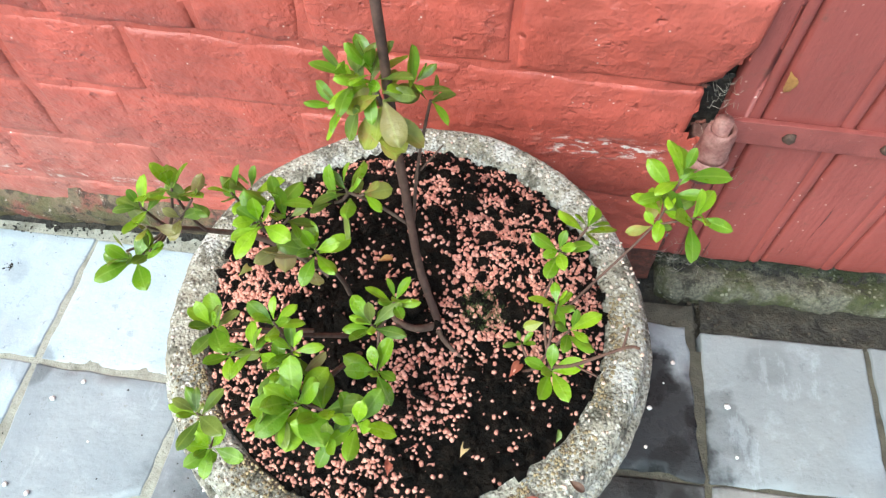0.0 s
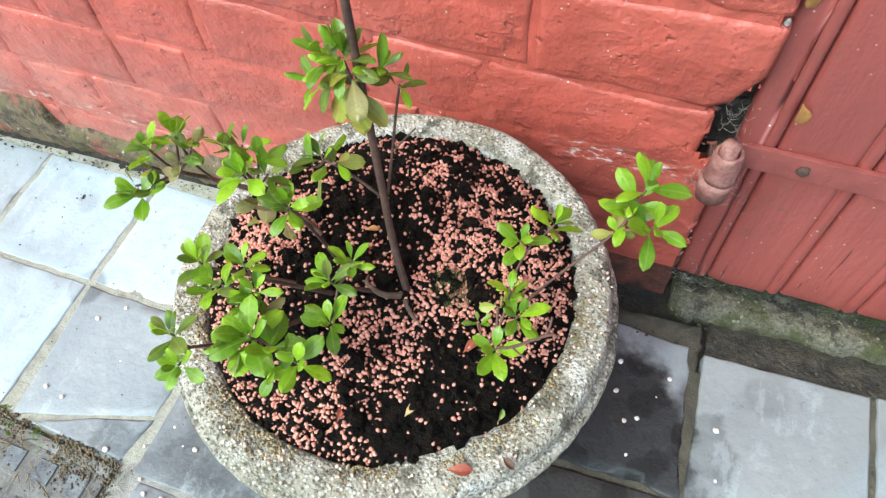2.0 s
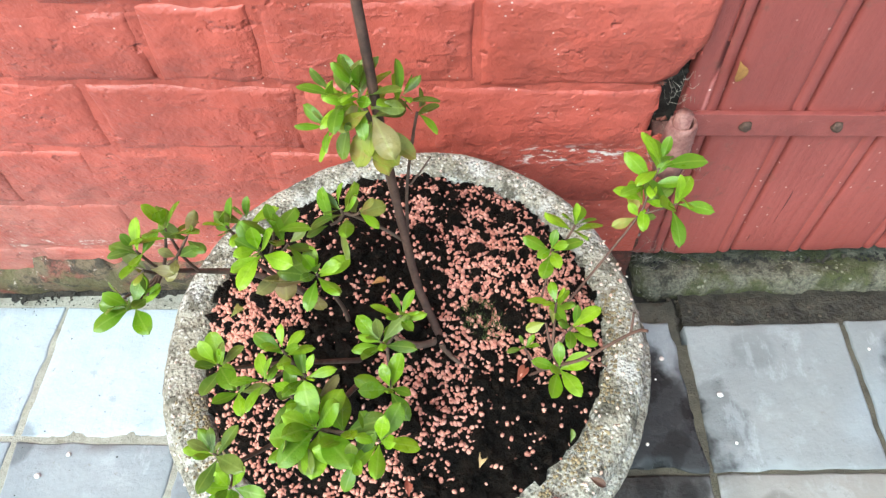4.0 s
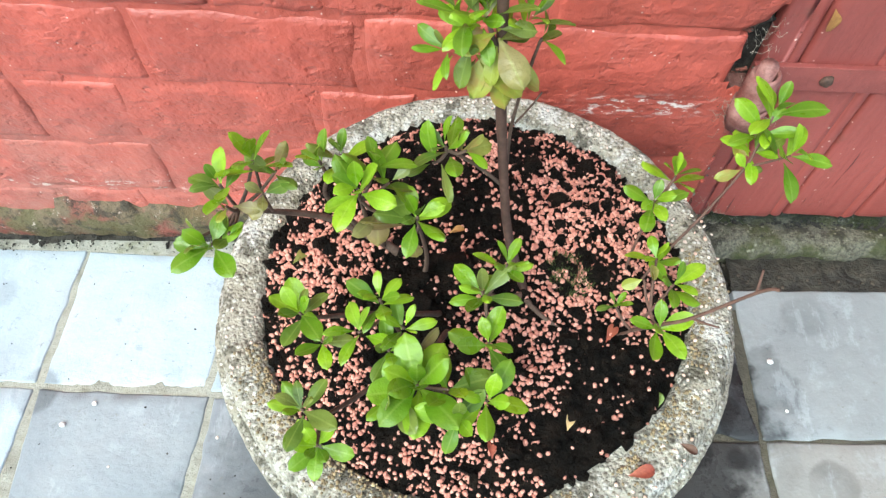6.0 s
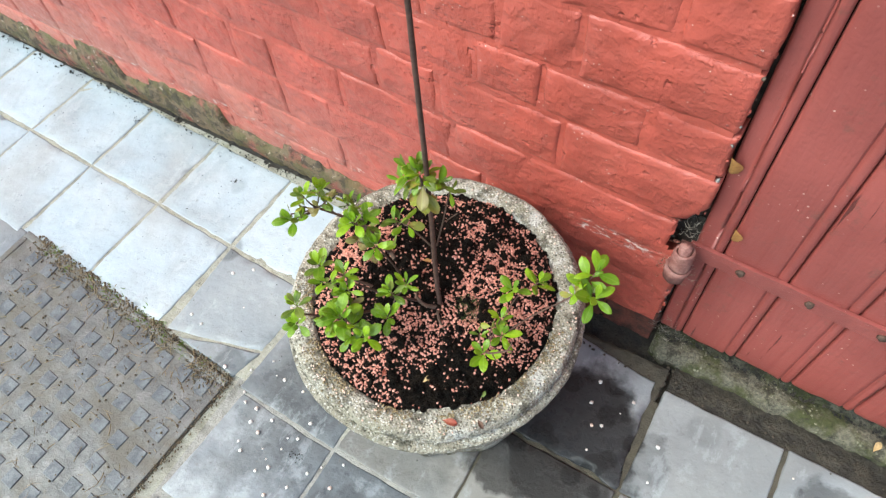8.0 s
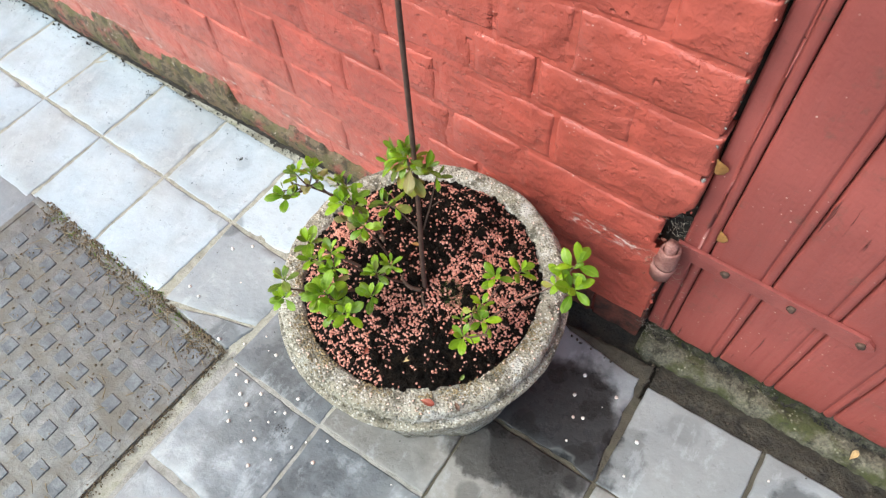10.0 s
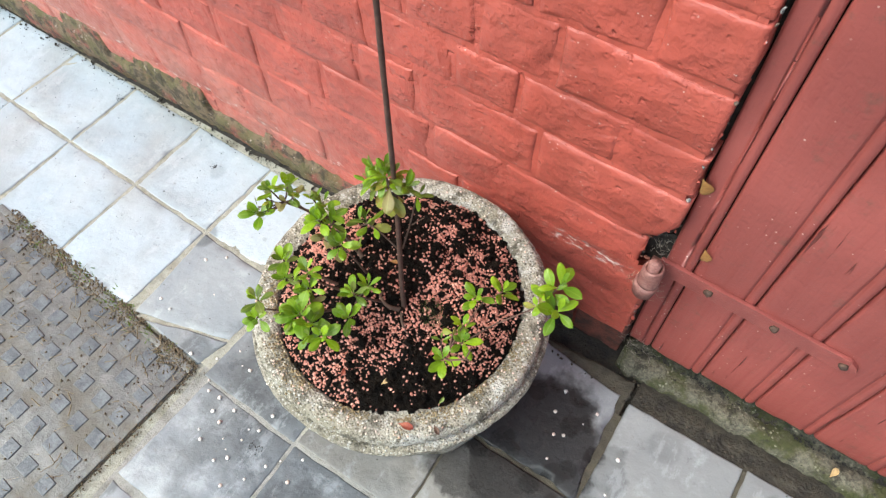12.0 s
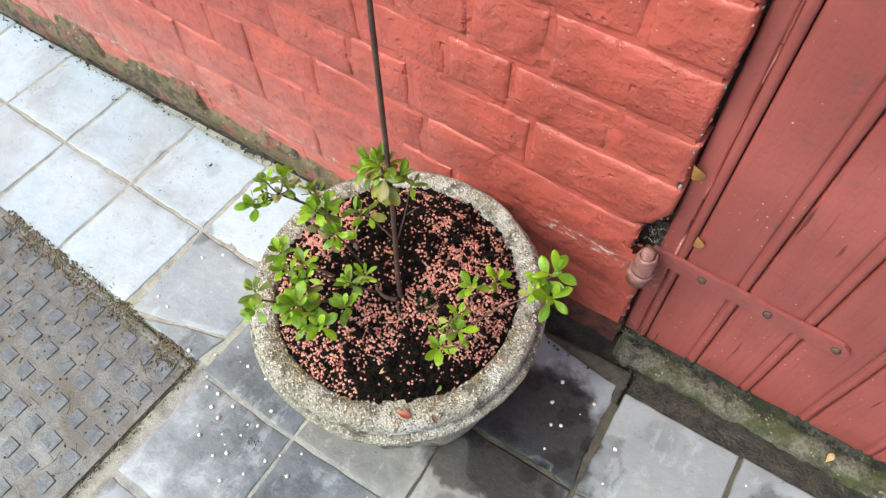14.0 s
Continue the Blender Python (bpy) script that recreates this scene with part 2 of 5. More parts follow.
MUD = simple("brown_gutter_mud", (0.014, 0.0115, 0.0075), (0.062, 0.052, 0.036), 32, 0.65, 0.010, fine=190)
# near-black: shade of the door gap, plank joints and hinge hole as colour
DARK = simple("cavity_shade_and_dirt", (0.02, 0.017, 0.014), (0.05, 0.042, 0.035), 60, 0.95, 0.003)
GREY_MORTAR = simple("grey_crumbling_mortar", (0.12, 0.11, 0.10), (0.32, 0.30, 0.28), 90, 0.9, 0.003)
RAW_BRICK = simple("bare_weathered_brick", (0.060, 0.026, 0.018), (0.22, 0.062, 0.040), 45, 0.85, 0.004)
BRASSY_MORTAR = simple("crumbled_mortar", (0.085, 0.058, 0.044), (0.20, 0.145, 0.11), 80, 0.9, 0.004)


def mossy(name, stone, moss, cover):
    m = Mat(name, 0.85)
    n, f = m.noise(17, 6, 0.65), m.noise(190, 5, 0.7)
    c = m.mix(m.step(f, 0.35, 0.7), stone, tuple(v * 0.35 for v in stone))
    c = m.mix(m.step(n, cover, cover + 0.16), c, m.mix(f, moss, tuple(v * 0.4 for v in moss)))
    c = m.mix(m.step(m.noise(30, 6, 0.75), 0.53, 0.62, 0, 0.85), c, (0.030, 0.025, 0.016))
    c = m.mix(m.step(m.noise(85, 4, 0.7), 0.62, 0.68, 0, 0.8), c, (0.018, 0.015, 0.010))
    crust = m.math("MULTIPLY", m.step(m.cells(160), 0.36, 0.26), m.step(m.noise(26, 4, 0.7), 0.54, 0.60))
    c = m.mix(m.math("MULTIPLY", crust, 0.6), c, (0.36, 0.34, 0.25))
    m.color(c).bump((n, 0.010), (m.noise(60, 5, 0.7), 0.006), (f, 0.003))
    return m.m


SILL_STONE = mossy("mossy_threshold_stone", (0.185, 0.168, 0.120), (0.080, 0.085, 0.024), 0.42)


def foot_plaster():
    m = Mat("stained_crumbling_plaster", 0.8)
    n, mid, f = m.noise(13, 6, 0.65), m.noise(48, 6, 0.7), m.noise(230, 5, 0.7)
    c = m.mix(m.step(n, 0.36, 0.50), (0.25, 0.075, 0.055), (0.165, 0.118, 0.070))
    c = m.mix(m.step(m.noise(20, 5, 0.6), 0.46, 0.56, 0, 0.8), c, (0.108, 0.095, 0.036))
    c = m.mix(m.step(mid, 0.47, 0.60, 0, 0.85), c, (0.036, 0.028, 0.018))
    c = m.mix(m.step(m.noise(75, 5, 0.75), 0.61, 0.66, 0, 0.8), c, (0.52, 0.42, 0.35))
    c = m.mix(m.step(f, 0.56, 0.72, 0, 0.6), c, (0.04, 0.03, 0.022))
    m.color(c).bump((n, 0.008), (mid, 0.006), (f, 0.002))
    return m.m


PLINTH = foot_plaster()


def aggregate():
    m = Mat("weathered_aggregate_concrete", 0.85)
    n1, n2, f = m.noise(10, 5, 0.6), m.noise(42, 6, 0.68), m.noise(420, 4, 0.7)
    stones = m.cells(300)
    tone = m.cells(300, out="Color")
    sep = m.node("ShaderNodeSeparateColor")
    m.put(tone, sep.inputs[0])
    pick = sep.outputs[0]
    c = m.mix(m.step(n1, 0.35, 0.65), (0.31, 0.275, 0.205), (0.48, 0.445, 0.365))
    stone_c = m.ramp(pick, (0.0, (0.13, 0.10, 0.065)), (0.35, (0.44, 0.40, 0.32)), (0.7, (0.64, 0.60, 0.52)), (1.0, (0.86, 0.84, 0.79)))
    c = m.mix(m.step(stones, 0.55, 0.30, 0, 0.75), c, stone_c)
    c = m.mix(m.step(n2, 0.50, 0.62, 0, 0.85), c, (0.105, 0.092, 0.065))
    c = m.mix(m.step(m.noise(24, 6, 0.72), 0.53, 0.62, 0, 0.75), c, (0.66, 0.64, 0.59))
    c = m.mix(m.step(m.noise(16, 5, 0.7), 0.60, 0.72, 0, 0.55), c, (0.19, 0.165, 0.08))
    c = m.mix(m.step(f, 0.58, 0.72, 0, 0.6), c, (0.09, 0.08, 0.065))
    pits = m.math("MULTIPLY", m.step(m.math("ADD", m.cells(170), m.math("MULTIPLY", f, 0.25)), 0.42, 0.30), m.step(m.noise(32, 4, 0.7), 0.42, 0.52))
    c = m.mix(m.math("MULTIPLY", pits, 0.45), c, (0.10, 0.082, 0.055))
    lichen = m.math("MULTIPLY", m.step(m.math("ADD", m.cells(130), m.math("MULTIPLY", m.noise(500, 2), 0.2)), 0.40, 0.30), m.step(m.noise(21, 4, 0.7), 0.50, 0.58))
    c = m.mix(m.math("MULTIPLY", lichen, 0.8), c, (0.76, 0.72, 0.64))
    m.color(c).bump((n2, 0.005), (m.step(stones, 0.7, 0.1), 0.0016), (m.math("MULTIPLY", pits, -1.0), 0.0016), (f, 0.0018))
    return m.m


AGGREGATE = aggregate()


def soil_mat():
    m = Mat("black_potting_soil", 0.95)
    n, f = m.noise(70, 6, 0.7), m.noise(420, 5, 0.75)
    c = m.mix(m.step(n, 0.35, 0.7), (0.0055, 0.0044, 0.0037), (0.023, 0.016, 0.0115))
    c = m.mix(m.step(f, 0.60, 0.72, 0, 0.6), c, (0.05, 0.034, 0.022))
    c = m.mix(m.step(m.noise(60, 4, 0.6, stretch=(1, 6, 1)), 0.62, 0.70, 0, 0.5), c, (0.07, 0.045, 0.03))
    m.b.inputs["Specular IOR Level"].default_value = 0.12
    m.color(c).bump((n, 0.012), (m.noise(180, 4, 0.7), 0.008), (f, 0.004))
    return m.m


SOIL = soil_mat()


def granule_mat(name, *stops, rough=0.65):
    m = Mat(name, rough)
    c = m.ramp(m.island(), *stops)
    m.color(m.mix(m.step(m.noise(700, 3), 0.5, 0.75, 0, 0.35), c, (0.35, 0.12, 0.08)))
    m.bump((m.noise(900, 3), 0.0006))
    return m.m


PELLET = granule_mat("salmon_fertiliser_pellets", (0.0, (0.42, 0.16, 0.115)), (0.4, (0.62, 0.27, 0.20)), (0.75, (0.76, 0.39, 0.30)), (1.0, (0.50, 0.19, 0.135)))
SPILT_PELLET = Mat("spilt_pale_pellet", 0.6)
SPILT_PELLET.color(SPILT_PELLET.mix(SPILT_PELLET.step(SPILT_PELLET.noise(650, 3), 0.5, 0.75, 0, 0.4), SPILT_PELLET.ramp(SPILT_PELLET.random(), (0.0, (0.70, 0.50, 0.42)), (0.3, (0.80, 0.72, 0.66)), (1.0, (0.84, 0.80, 0.77))), (0.45, 0.30, 0.24)))
SPILT_PELLET = SPILT_PELLET.m
PALE_PELLET = granule_mat("pale_pellets", (0.0, (0.72, 0.55, 0.45)), (0.5, (0.82, 0.70, 0.60)), (1.0, (0.74, 0.48, 0.36)))


def leaf_mat(name, a, b, c2, edge=None):
    m = Mat(name, 0.33)
    r = m.random()
    c = m.ramp(r, (0.0, a), (0.5, b), (1.0, c2))
    c = m.mix(m.step(m.noise(130, 4, 0.6), 0.4, 0.75, 0, 0.4), c, tuple(v * 0.6 for v in a))
    if edge:
        c = m.mix(m.step(m.noise(75, 3), 0.48, 0.62, 0, 0.85), c, edge)
    own = m.node("ShaderNodeSeparateXYZ")
    m.put(m.node("ShaderNodeTexCoord").outputs["Object"], own.inputs[0])
    rib = m.step(m.math("ABSOLUTE", own.outputs["Y"]), 0.034, 0.0)
    c = m.mix(m.math("MULTIPLY", rib, 0.22), c, (0.42, 0.50, 0.14))
    # each leaf's tip is paler than its base: bright highlights put into the colour
    c = m.mix(m.step(own.outputs["X"], 0.25, 1.0, 0, 0.24), c, m.mix(0.5, c, (0.42, 0.50, 0.06)))
    m.color(c).bump((m.noise(170, 3), 0.0010))
    m.rough(m.step(m.noise(60, 3), 0.3, 0.7, 0.24, 0.42))
    m.b.inputs["Specular IOR Level"].default_value = 0.38
    thin = m.node("ShaderNodeBsdfTranslucent")
    m.put(m.mix(0.5, c, (0.42, 0.62, 0.05)), thin.inputs[0])
    both = m.node("ShaderNodeMixShader")
    both.inputs[0].default_value = 0.20
    m.t.links.new(m.b.outputs[0], both.inputs[1])
    m.t.links.new(thin.outputs[0], both.inputs[2])
    m.t.links.new(both.outputs[0], m.t.nodes["Material Output"].inputs[0])
    return m.m


LEAF = leaf_mat("fresh_green_leaf", (0.070, 0.155, 0.006), (0.148, 0.280, 0.008), (0.262, 0.415, 0.012))
LEAF_DARK = leaf_mat("old_green_leaf", (0.060, 0.115, 0.016), (0.105, 0.165, 0.020), (0.155, 0.165, 0.045))
LEAF_YELLOW = leaf_mat("yellowing_leaf", (0.20, 0.23, 0.030), (0.33, 0.33, 0.045), (0.24, 0.24, 0.07), edge=(0.33, 0.20, 0.06))
LEAF_BRONZE = leaf_mat("bronze_old_leaf", (0.17, 0.145, 0.045), (0.235, 0.155, 0.075), (0.21, 0.20, 0.055))
LEAF_DRY = simple("dry_brown_leaf", (0.34, 0.15, 0.04), (0.48, 0.25, 0.07), 60, 0.6, 0.001)
LEAF_PALE = simple("pale_tan_leaf", (0.46, 0.30, 0.13), (0.62, 0.45, 0.22), 60, 0.6, 0.001)
LEAF_BROWN = simple("dark_brown_leaf", (0.085, 0.040, 0.026), (0.16, 0.085, 0.05), 90, 0.6, 0.001)
LEAF_RED = simple("fallen_red_leaf", (0.30, 0.07, 0.045), (0.42, 0.14, 0.08), 60, 0.5, 0.001)
BARK = simple("brown_bark", (0.085, 0.052, 0.036), (0.16, 0.10, 0.07), 120, 0.8, 0.0012)
STAKE = simple("dark_brown_stem_bark", (0.052, 0.027, 0.020), (0.105, 0.055, 0.040), 90, 0.6, 0.001)
TWIG = simple("reddish_twig_bark", (0.095, 0.048, 0.034), (0.155, 0.080, 0.055), 150, 0.75, 0.0008)


def iron():
    m = Mat("worn_cast_iron", 0.42)
    n, f, d = m.noise(26, 6, 0.65), m.noise(260, 4, 0.7), m.noise(11, 6, 0.7)
    c = m.mix(m.step(n, 0.35, 0.7), (0.122, 0.122, 0.118), (0.222, 0.220, 0.211))
    c = m.mix(m.step(d, 0.44, 0.62, 0, 0.85), c, (0.168, 0.155, 0.128))
    c = m.mix(m.step(f, 0.55, 0.72, 0, 0.3), c, (0.05, 0.044, 0.036))
    m.color(c).rough(m.step(d, 0.45, 0.62, 0.36, 0.8)).bump((n, 0.002), (f, 0.0012))
    m.b.inputs["Metallic"].default_value = 0.25
    return m.m


IRON = iron()
IRON_CLEAN = simple("scuffed_iron_squares", (0.072, 0.080, 0.091), (0.168, 0.178, 0.189), 34, 0.42, 0.0018, 0.1)
LITTER = simple("brown_plant_litter", (0.10, 0.075, 0.045), (0.21, 0.165, 0.105), 140, 0.9, 0.001)


def iron_paint():
    m = Mat("red_painted_iron", 0.4)
    n, f = m.noise(35, 5), m.noise(240, 4, 0.65)
    c = m.mix(m.step(n, 0.35, 0.7), (0.205, 0.050, 0.043), (0.285, 0.073, 0.062))
    c = m.mix(m.step(m.noise(70, 5, 0.7), 0.62, 0.72, 0, 0.6), c, (0.12, 0.05, 0.035))
    c = m.mix(m.step(f, 0.66, 0.74, 0, 0.6), c, (0.52, 0.33, 0.28))
    m.color(c).bump((n, 0.0016), (f, 0.0006))
    return m.m


RED_IRON = iron_paint()
PIN_PAINT = simple("worn_pale_red_iron", (0.20, 0.068, 0.056), (0.36, 0.185, 0.155), 60, 0.6, 0.0012)
RUST = simple("rusty_bolt_iron", (0.055, 0.030, 0.020), (0.12, 0.065, 0.045), 160, 0.8, 0.001)
STRAW = simple("dry_straw_litter", (0.19, 0.135, 0.07), (0.40, 0.31, 0.17), 90, 0.8, 0.0006)
SAND = simple("dusty_cobweb", (0.40, 0.34, 0.28), (0.55, 0.48, 0.40), 200, 0.95, 0.001)

# ---- mesh helpers ----
rng = random.Random(7)


def mesh_of(name, verts, faces, mat, smooth=True):
    me = bpy.data.meshes.new(name)
    me.from_pydata([tuple(v) for v in verts], [], faces)
    me.materials.append(mat)
    if smooth:
        me.polygons.foreach_set("use_smooth", [True] * len(me.polygons))
    me.update()
    return me


def part(name, data, material, parent, label=""):
    """Links a bmesh or mesh as one object under a thing or a part."""
    if isinstance(data, bmesh.types.BMesh):
        me = bpy.data.meshes.new(name)
        data.to_mesh(me)
        data.free()
        me.materials.append(material)
        data = me
    ob = new(name, data)
    ob.parent = parent
    if label:
        tagged(ob, label)
    return ob


def shade(ob):
    ob.data.polygons.foreach_set("use_smooth", [True] * len(ob.data.polygons))
    return ob


def thing(name, label, category, group="", kind="", at=(0, 0, 0)):
    ob = new(name)
    ob.empty_display_size = 0.02
    ob.location = at
    return tagged(ob, label, category, group, kind)


def box_bm(x0, x1, y0, y1, z0, z1, bevel=0.002, segments=2):
    bm = bmesh.new()
    bmesh.ops.create_cube(bm, size=1.0)
    for v in bm.verts:
        v.co = Vector(((x0 + x1) / 2 + v.co.x * (x1 - x0), (y0 + y1) / 2 + v.co.y * (y1 - y0), (z0 + z1) / 2 + v.co.z * (z1 - z0)))
    if bevel:
        bmesh.ops.bevel(bm, geom=bm.edges[:], offset=bevel, segments=segments, affect="EDGES", profile=0.6)
    return bm


def rough_up(bm, amount, scale, cuts=0):
    if cuts:
        bmesh.ops.subdivide_edges(bm, edges=bm.edges[:], cuts=cuts, use_grid_fill=True)
    for v in bm.verts:
        v.co += noise.noise_vector(v.co * scale) * amount
    return bm


def lathe(profile, steps, wobble=None):
    """Rings of (radius, height) turned round the z axis."""
    verts, faces = [], []
    for r, z in profile:
        for k in range(steps):
            a = 2 * math.pi * k / steps
            p = Vector((r * math.cos(a), r * math.sin(a), z))
            verts.append(p + wobble(p) if wobble else p)
    for i in range(len(profile) - 1):
        for k in range(steps):
            a, b = i * steps + k, i * steps + (k + 1) % steps
            faces.append((a, b, b + steps, a + steps))
    return verts, faces


def tube(points, radii, sides=8, sub=5):
    """A smooth tapered limb through the points."""
    pts = [Vector(p) for p in points]
    path, rad = [], []
    n = len(pts)
    for i in range(n - 1):
        p0, p1, p2, p3 = pts[max(i - 1, 0)], pts[i], pts[i + 1], pts[min(i + 2, n - 1)]
        for k in range(sub):
            t = k / sub
            path.append(0.5 * (2 * p1 + (p2 - p0) * t + (2 * p0 - 5 * p1 + 4 * p2 - p3) * t * t + (3 * p1 - p0 - 3 * p2 + p3) * t**3))
            rad.append(radii[i] + (radii[i + 1] - radii[i]) * t)
    path.append(pts[-1])
    rad.append(radii[-1])
    verts, faces = [], []
    side = Vector((1, 0, 0))
    for i, p in enumerate(path):
        ahead = (path[min(i + 1, len(path) - 1)] - path[max(i - 1, 0)]).normalized()
        side = (side - ahead * side.dot(ahead)).normalized()
        up = ahead.cross(side)
        for k in range(sides):
            a = 2 * math.pi * k / sides
            w = rad[i] * (1 + 0.16 * noise.noise(p * 160 + Vector((k, 0, 0))))
            verts.append(p + side * (w * math.cos(a)) + up * (w * math.sin(a)))
    for i in range(len(path) - 1):
        for k in range(sides):
            a, b = i * sides + k, i * sides + (k + 1) % sides
            faces.append((a, b, b + sides, a + sides))
    faces.append(tuple(range(sides))[::-1])
    faces.append(tuple(range(len(verts) - sides, len(verts))))
    return verts, faces


# ---- ground ----
EDGE = 0.2405  # where the brickwork ends at the door
ground = tagged(new("ground", mesh_of("ground", [(-60, -60, -0.024), (60, -60, -0.024), (60, 60, -0.024), (-60, 60, -0.024)], [(0, 1, 2, 3)], DIRT)), "damp bare dirt under the paving", "ground", kind="structure")


def mortar_bed(x0, x1, y0, y1, level, mat, label):
    """Joint filling: an uneven sheet that just reaches the slabs' tops in places."""
    nx, ny = int((x1 - x0) / 0.012), int((y1 - y0) / 0.012)
    verts, faces = [], []
    for i in range(nx + 1):
        for j in range(ny + 1):
            p = Vector((x0 + (x1 - x0) * i / nx, y0 + (y1 - y0) * j / ny, 0))
            p.z = level + 0.0008 * noise.noise(p * 45) + 0.0007 * noise.noise(p * 110)
            verts.append(p)
    for i in range(nx):
        for j in range(ny):
            a = i * (ny + 1) + j
            if 0.284 < verts[a].x < 0.312 and verts[a].y > -0.112:
                continue  # the joint has washed out beside the threshold
            faces.append((a, a + ny + 1, a + ny + 2, a + 1))
    tagged(new("mortar_bed", mesh_of("mortar_bed", verts, faces, mat)), label, "mortar", kind="structure")


mortar_bed(-2.78, 0.084, -0.412, -0.014, -0.0016, MORTAR, "pale sandy mortar filling the paving joints")
mortar_bed(-0.338, 0.084, -1.45, -0.412, -0.0018, MORTAR_MID, "pale sandy mortar filling the paving joints")
mortar_bed(0.084, 1.30, -1.45, -0.078, -0.0030, MORTAR_DARK, "damp brown mortar filling the paving joints")
mortar_bed(-0.925, -0.338, -1.45, -0.412, -0.0045, MORTAR, "pale sandy mortar round the iron cover")
mortar_bed(-2.78, -0.925, -1.45, -0.412, -0.0036, MORTAR, "pale sandy mortar filling the paving joints")


RAGGED = 1.0


def paver(corners, depth=0.03, lift=0.0, mat=None):
    """A hand-cut paving slab: wavering sides, worn edges, a slightly dished top."""
    n = 14
    steps = [0.0] + [0.018 + 0.964 * k / (n - 2) for k in range(n - 1)] + [1.0]
    a, b, c, d = [Vector((*p, 0)) for p in corners]
    verts, faces = [], []
    tip = [rng.uniform(-0.0009, 0.0009) for _ in range(4)]

    def at(u, v, inset, z):
        p = a * (1 - u) * (1 - v) + b * u * (1 - v) + c * u * v + d * (1 - u) * v
        mid = (a + b + c + d) / 4
        p = p + (mid - p).normalized() * inset
        edge = min(u, v, 1 - u, 1 - v)
        if edge < 1e-6:
            w = noise.noise_vector(p * 34) * 0.0014 + noise.noise_vector(p * 120) * 0.0014 + noise.noise_vector(p * 290) * 0.0010
            p = p + Vector((w.x, w.y, 0)) * RAGGED
        lean = tip[0] * (1 - u) * (1 - v) + tip[1] * u * (1 - v) + tip[2] * u * v + tip[3] * (1 - u) * v
        p.z = z + lift + lean + (noise.noise(p * 22) * 0.0007 if z > -0.01 else 0)
        return p

    for j in range(n + 1):
        for i in range(n + 1):
            u, v = steps[i], steps[j]
            rim = min(i, j, n - i, n - j) == 0
            verts.append(at(u, v, 0.0022 if rim else 0.0, -0.0004 if rim else 0.0))
    for j in range(n):
        for i in range(n):
            k = j * (n + 1) + i
            faces.append((k, k + 1, k + n + 2, k + n + 1))
    loop = [(i, 0) for i in range(n)] + [(n, j) for j in range(n)] + [(i, n) for i in range(n, 0, -1)] + [(0, j) for j in range(n, 0, -1)]
    top = [j * (n + 1) + i for i, j in loop]
    rings = [top]
    for inset, z in ((0.0010, -0.0016), (0.0006, -depth)):
        start = len(verts)
        verts.extend(at(steps[i], steps[j], inset, z) for i, j in loop)
        rings.append(list(range(start, start + len(loop))))
    for r0, r1 in zip(rings, rings[1:]):
        m = len(r0)
        faces.extend((r0[(k + 1) % m], r0[k], r1[k], r1[(k + 1) % m]) for k in range(m))
    return mesh_of("paving_stone", verts, faces, mat or TILE)


pavement = thing("pavement", "square grey stone paving slabs with sandy mossy joints, partly wet", "paving", kind="structure")


def lay(xs, ys, joint=0.0034, lifts=0.0005, slope=0.0, lean=0.0, skip=None):
    for x0, x1 in zip(xs, xs[1:]):
        for y0, y1 in zip(ys, ys[1:]):
            if skip and skip((x0 + x1) / 2, (y0 + y1) / 2):
                continue
            h = joint / 2
            q = [(x0 + h, y1 + h), (x1 - h, y1 + h), (x1 - h, y0 - h), (x0 + h, y0 - h)]
            q = [(x + lean * (y + 0.208) + rng.uniform(-0.002, 0.002), y + slope * (x + 0.5) + rng.uniform(-0.002, 0.002)) for x, y in q]
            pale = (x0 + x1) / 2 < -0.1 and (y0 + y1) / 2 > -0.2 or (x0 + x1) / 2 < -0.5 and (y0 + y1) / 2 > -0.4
            part("paving_stone", paver(q, lift=rng.uniform(-lifts, lifts), mat=TILE_PALE_SHEEN if pale else TILE_MID if x0 > 0.28 and y0 > -0.2 else TILE_WARM if x0 > 0.08 and -0.3 < y0 < -0.2 else TILE), TILE, pavement)


COVER_W = 0.57
left_x = [-0.527 + 0.2005 * k for k in range(-11, 2)]
RAGGED = 1.4
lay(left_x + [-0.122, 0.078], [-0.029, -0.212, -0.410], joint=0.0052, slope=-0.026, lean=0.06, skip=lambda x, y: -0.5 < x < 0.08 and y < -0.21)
RAGGED = 1.2
# slabs cut to meet the cover's corner
for q in ([(-0.520, -0.406), (-0.336, -0.355), (-0.3215, -0.221), (-0.5245, -0.2155)], [(-0.490, -0.408), (-0.350, -0.417), (-0.3342, -0.3580), (-0.415, -0.3800)], [(-0.3285, -0.4245), (-0.1235, -0.4300), (-0.1225, -0.2255), (-0.3165, -0.2210)]):
    part("paving_stone", paver(q, mat=TILE if q[0][0] > -0.4 else TILE_MID), TILE, pavement)
for q in ([(-0.3315, -0.622), (-0.1265, -0.628), (-0.1245, -0.4345), (-0.316, -0.4295)], [(-0.1225, -0.628), (0.0860, -0.630), (0.0865, -0.4290), (-0.1205, -0.4320)]):
    part("paving_stone", paver(q), TILE, pavement)
part("paving_stone", paver([(-0.1205, -0.4265), (0.0855, -0.4245), (0.0845, -0.222), (-0.1195, -0.228)], mat=TILE_WARM), TILE, pavement)
lay([-0.3335, -0.1245, 0.0865], [-0.632, -0.82, -1.02, -1.22, -1.42])
RAGGED = 3.0
part("paving_stone", paver([(0.089, -0.258), (0.294, -0.258), (0.282, -0.074), (0.094, -0.050)]), TILE, pavement)
RAGGED = 3.5
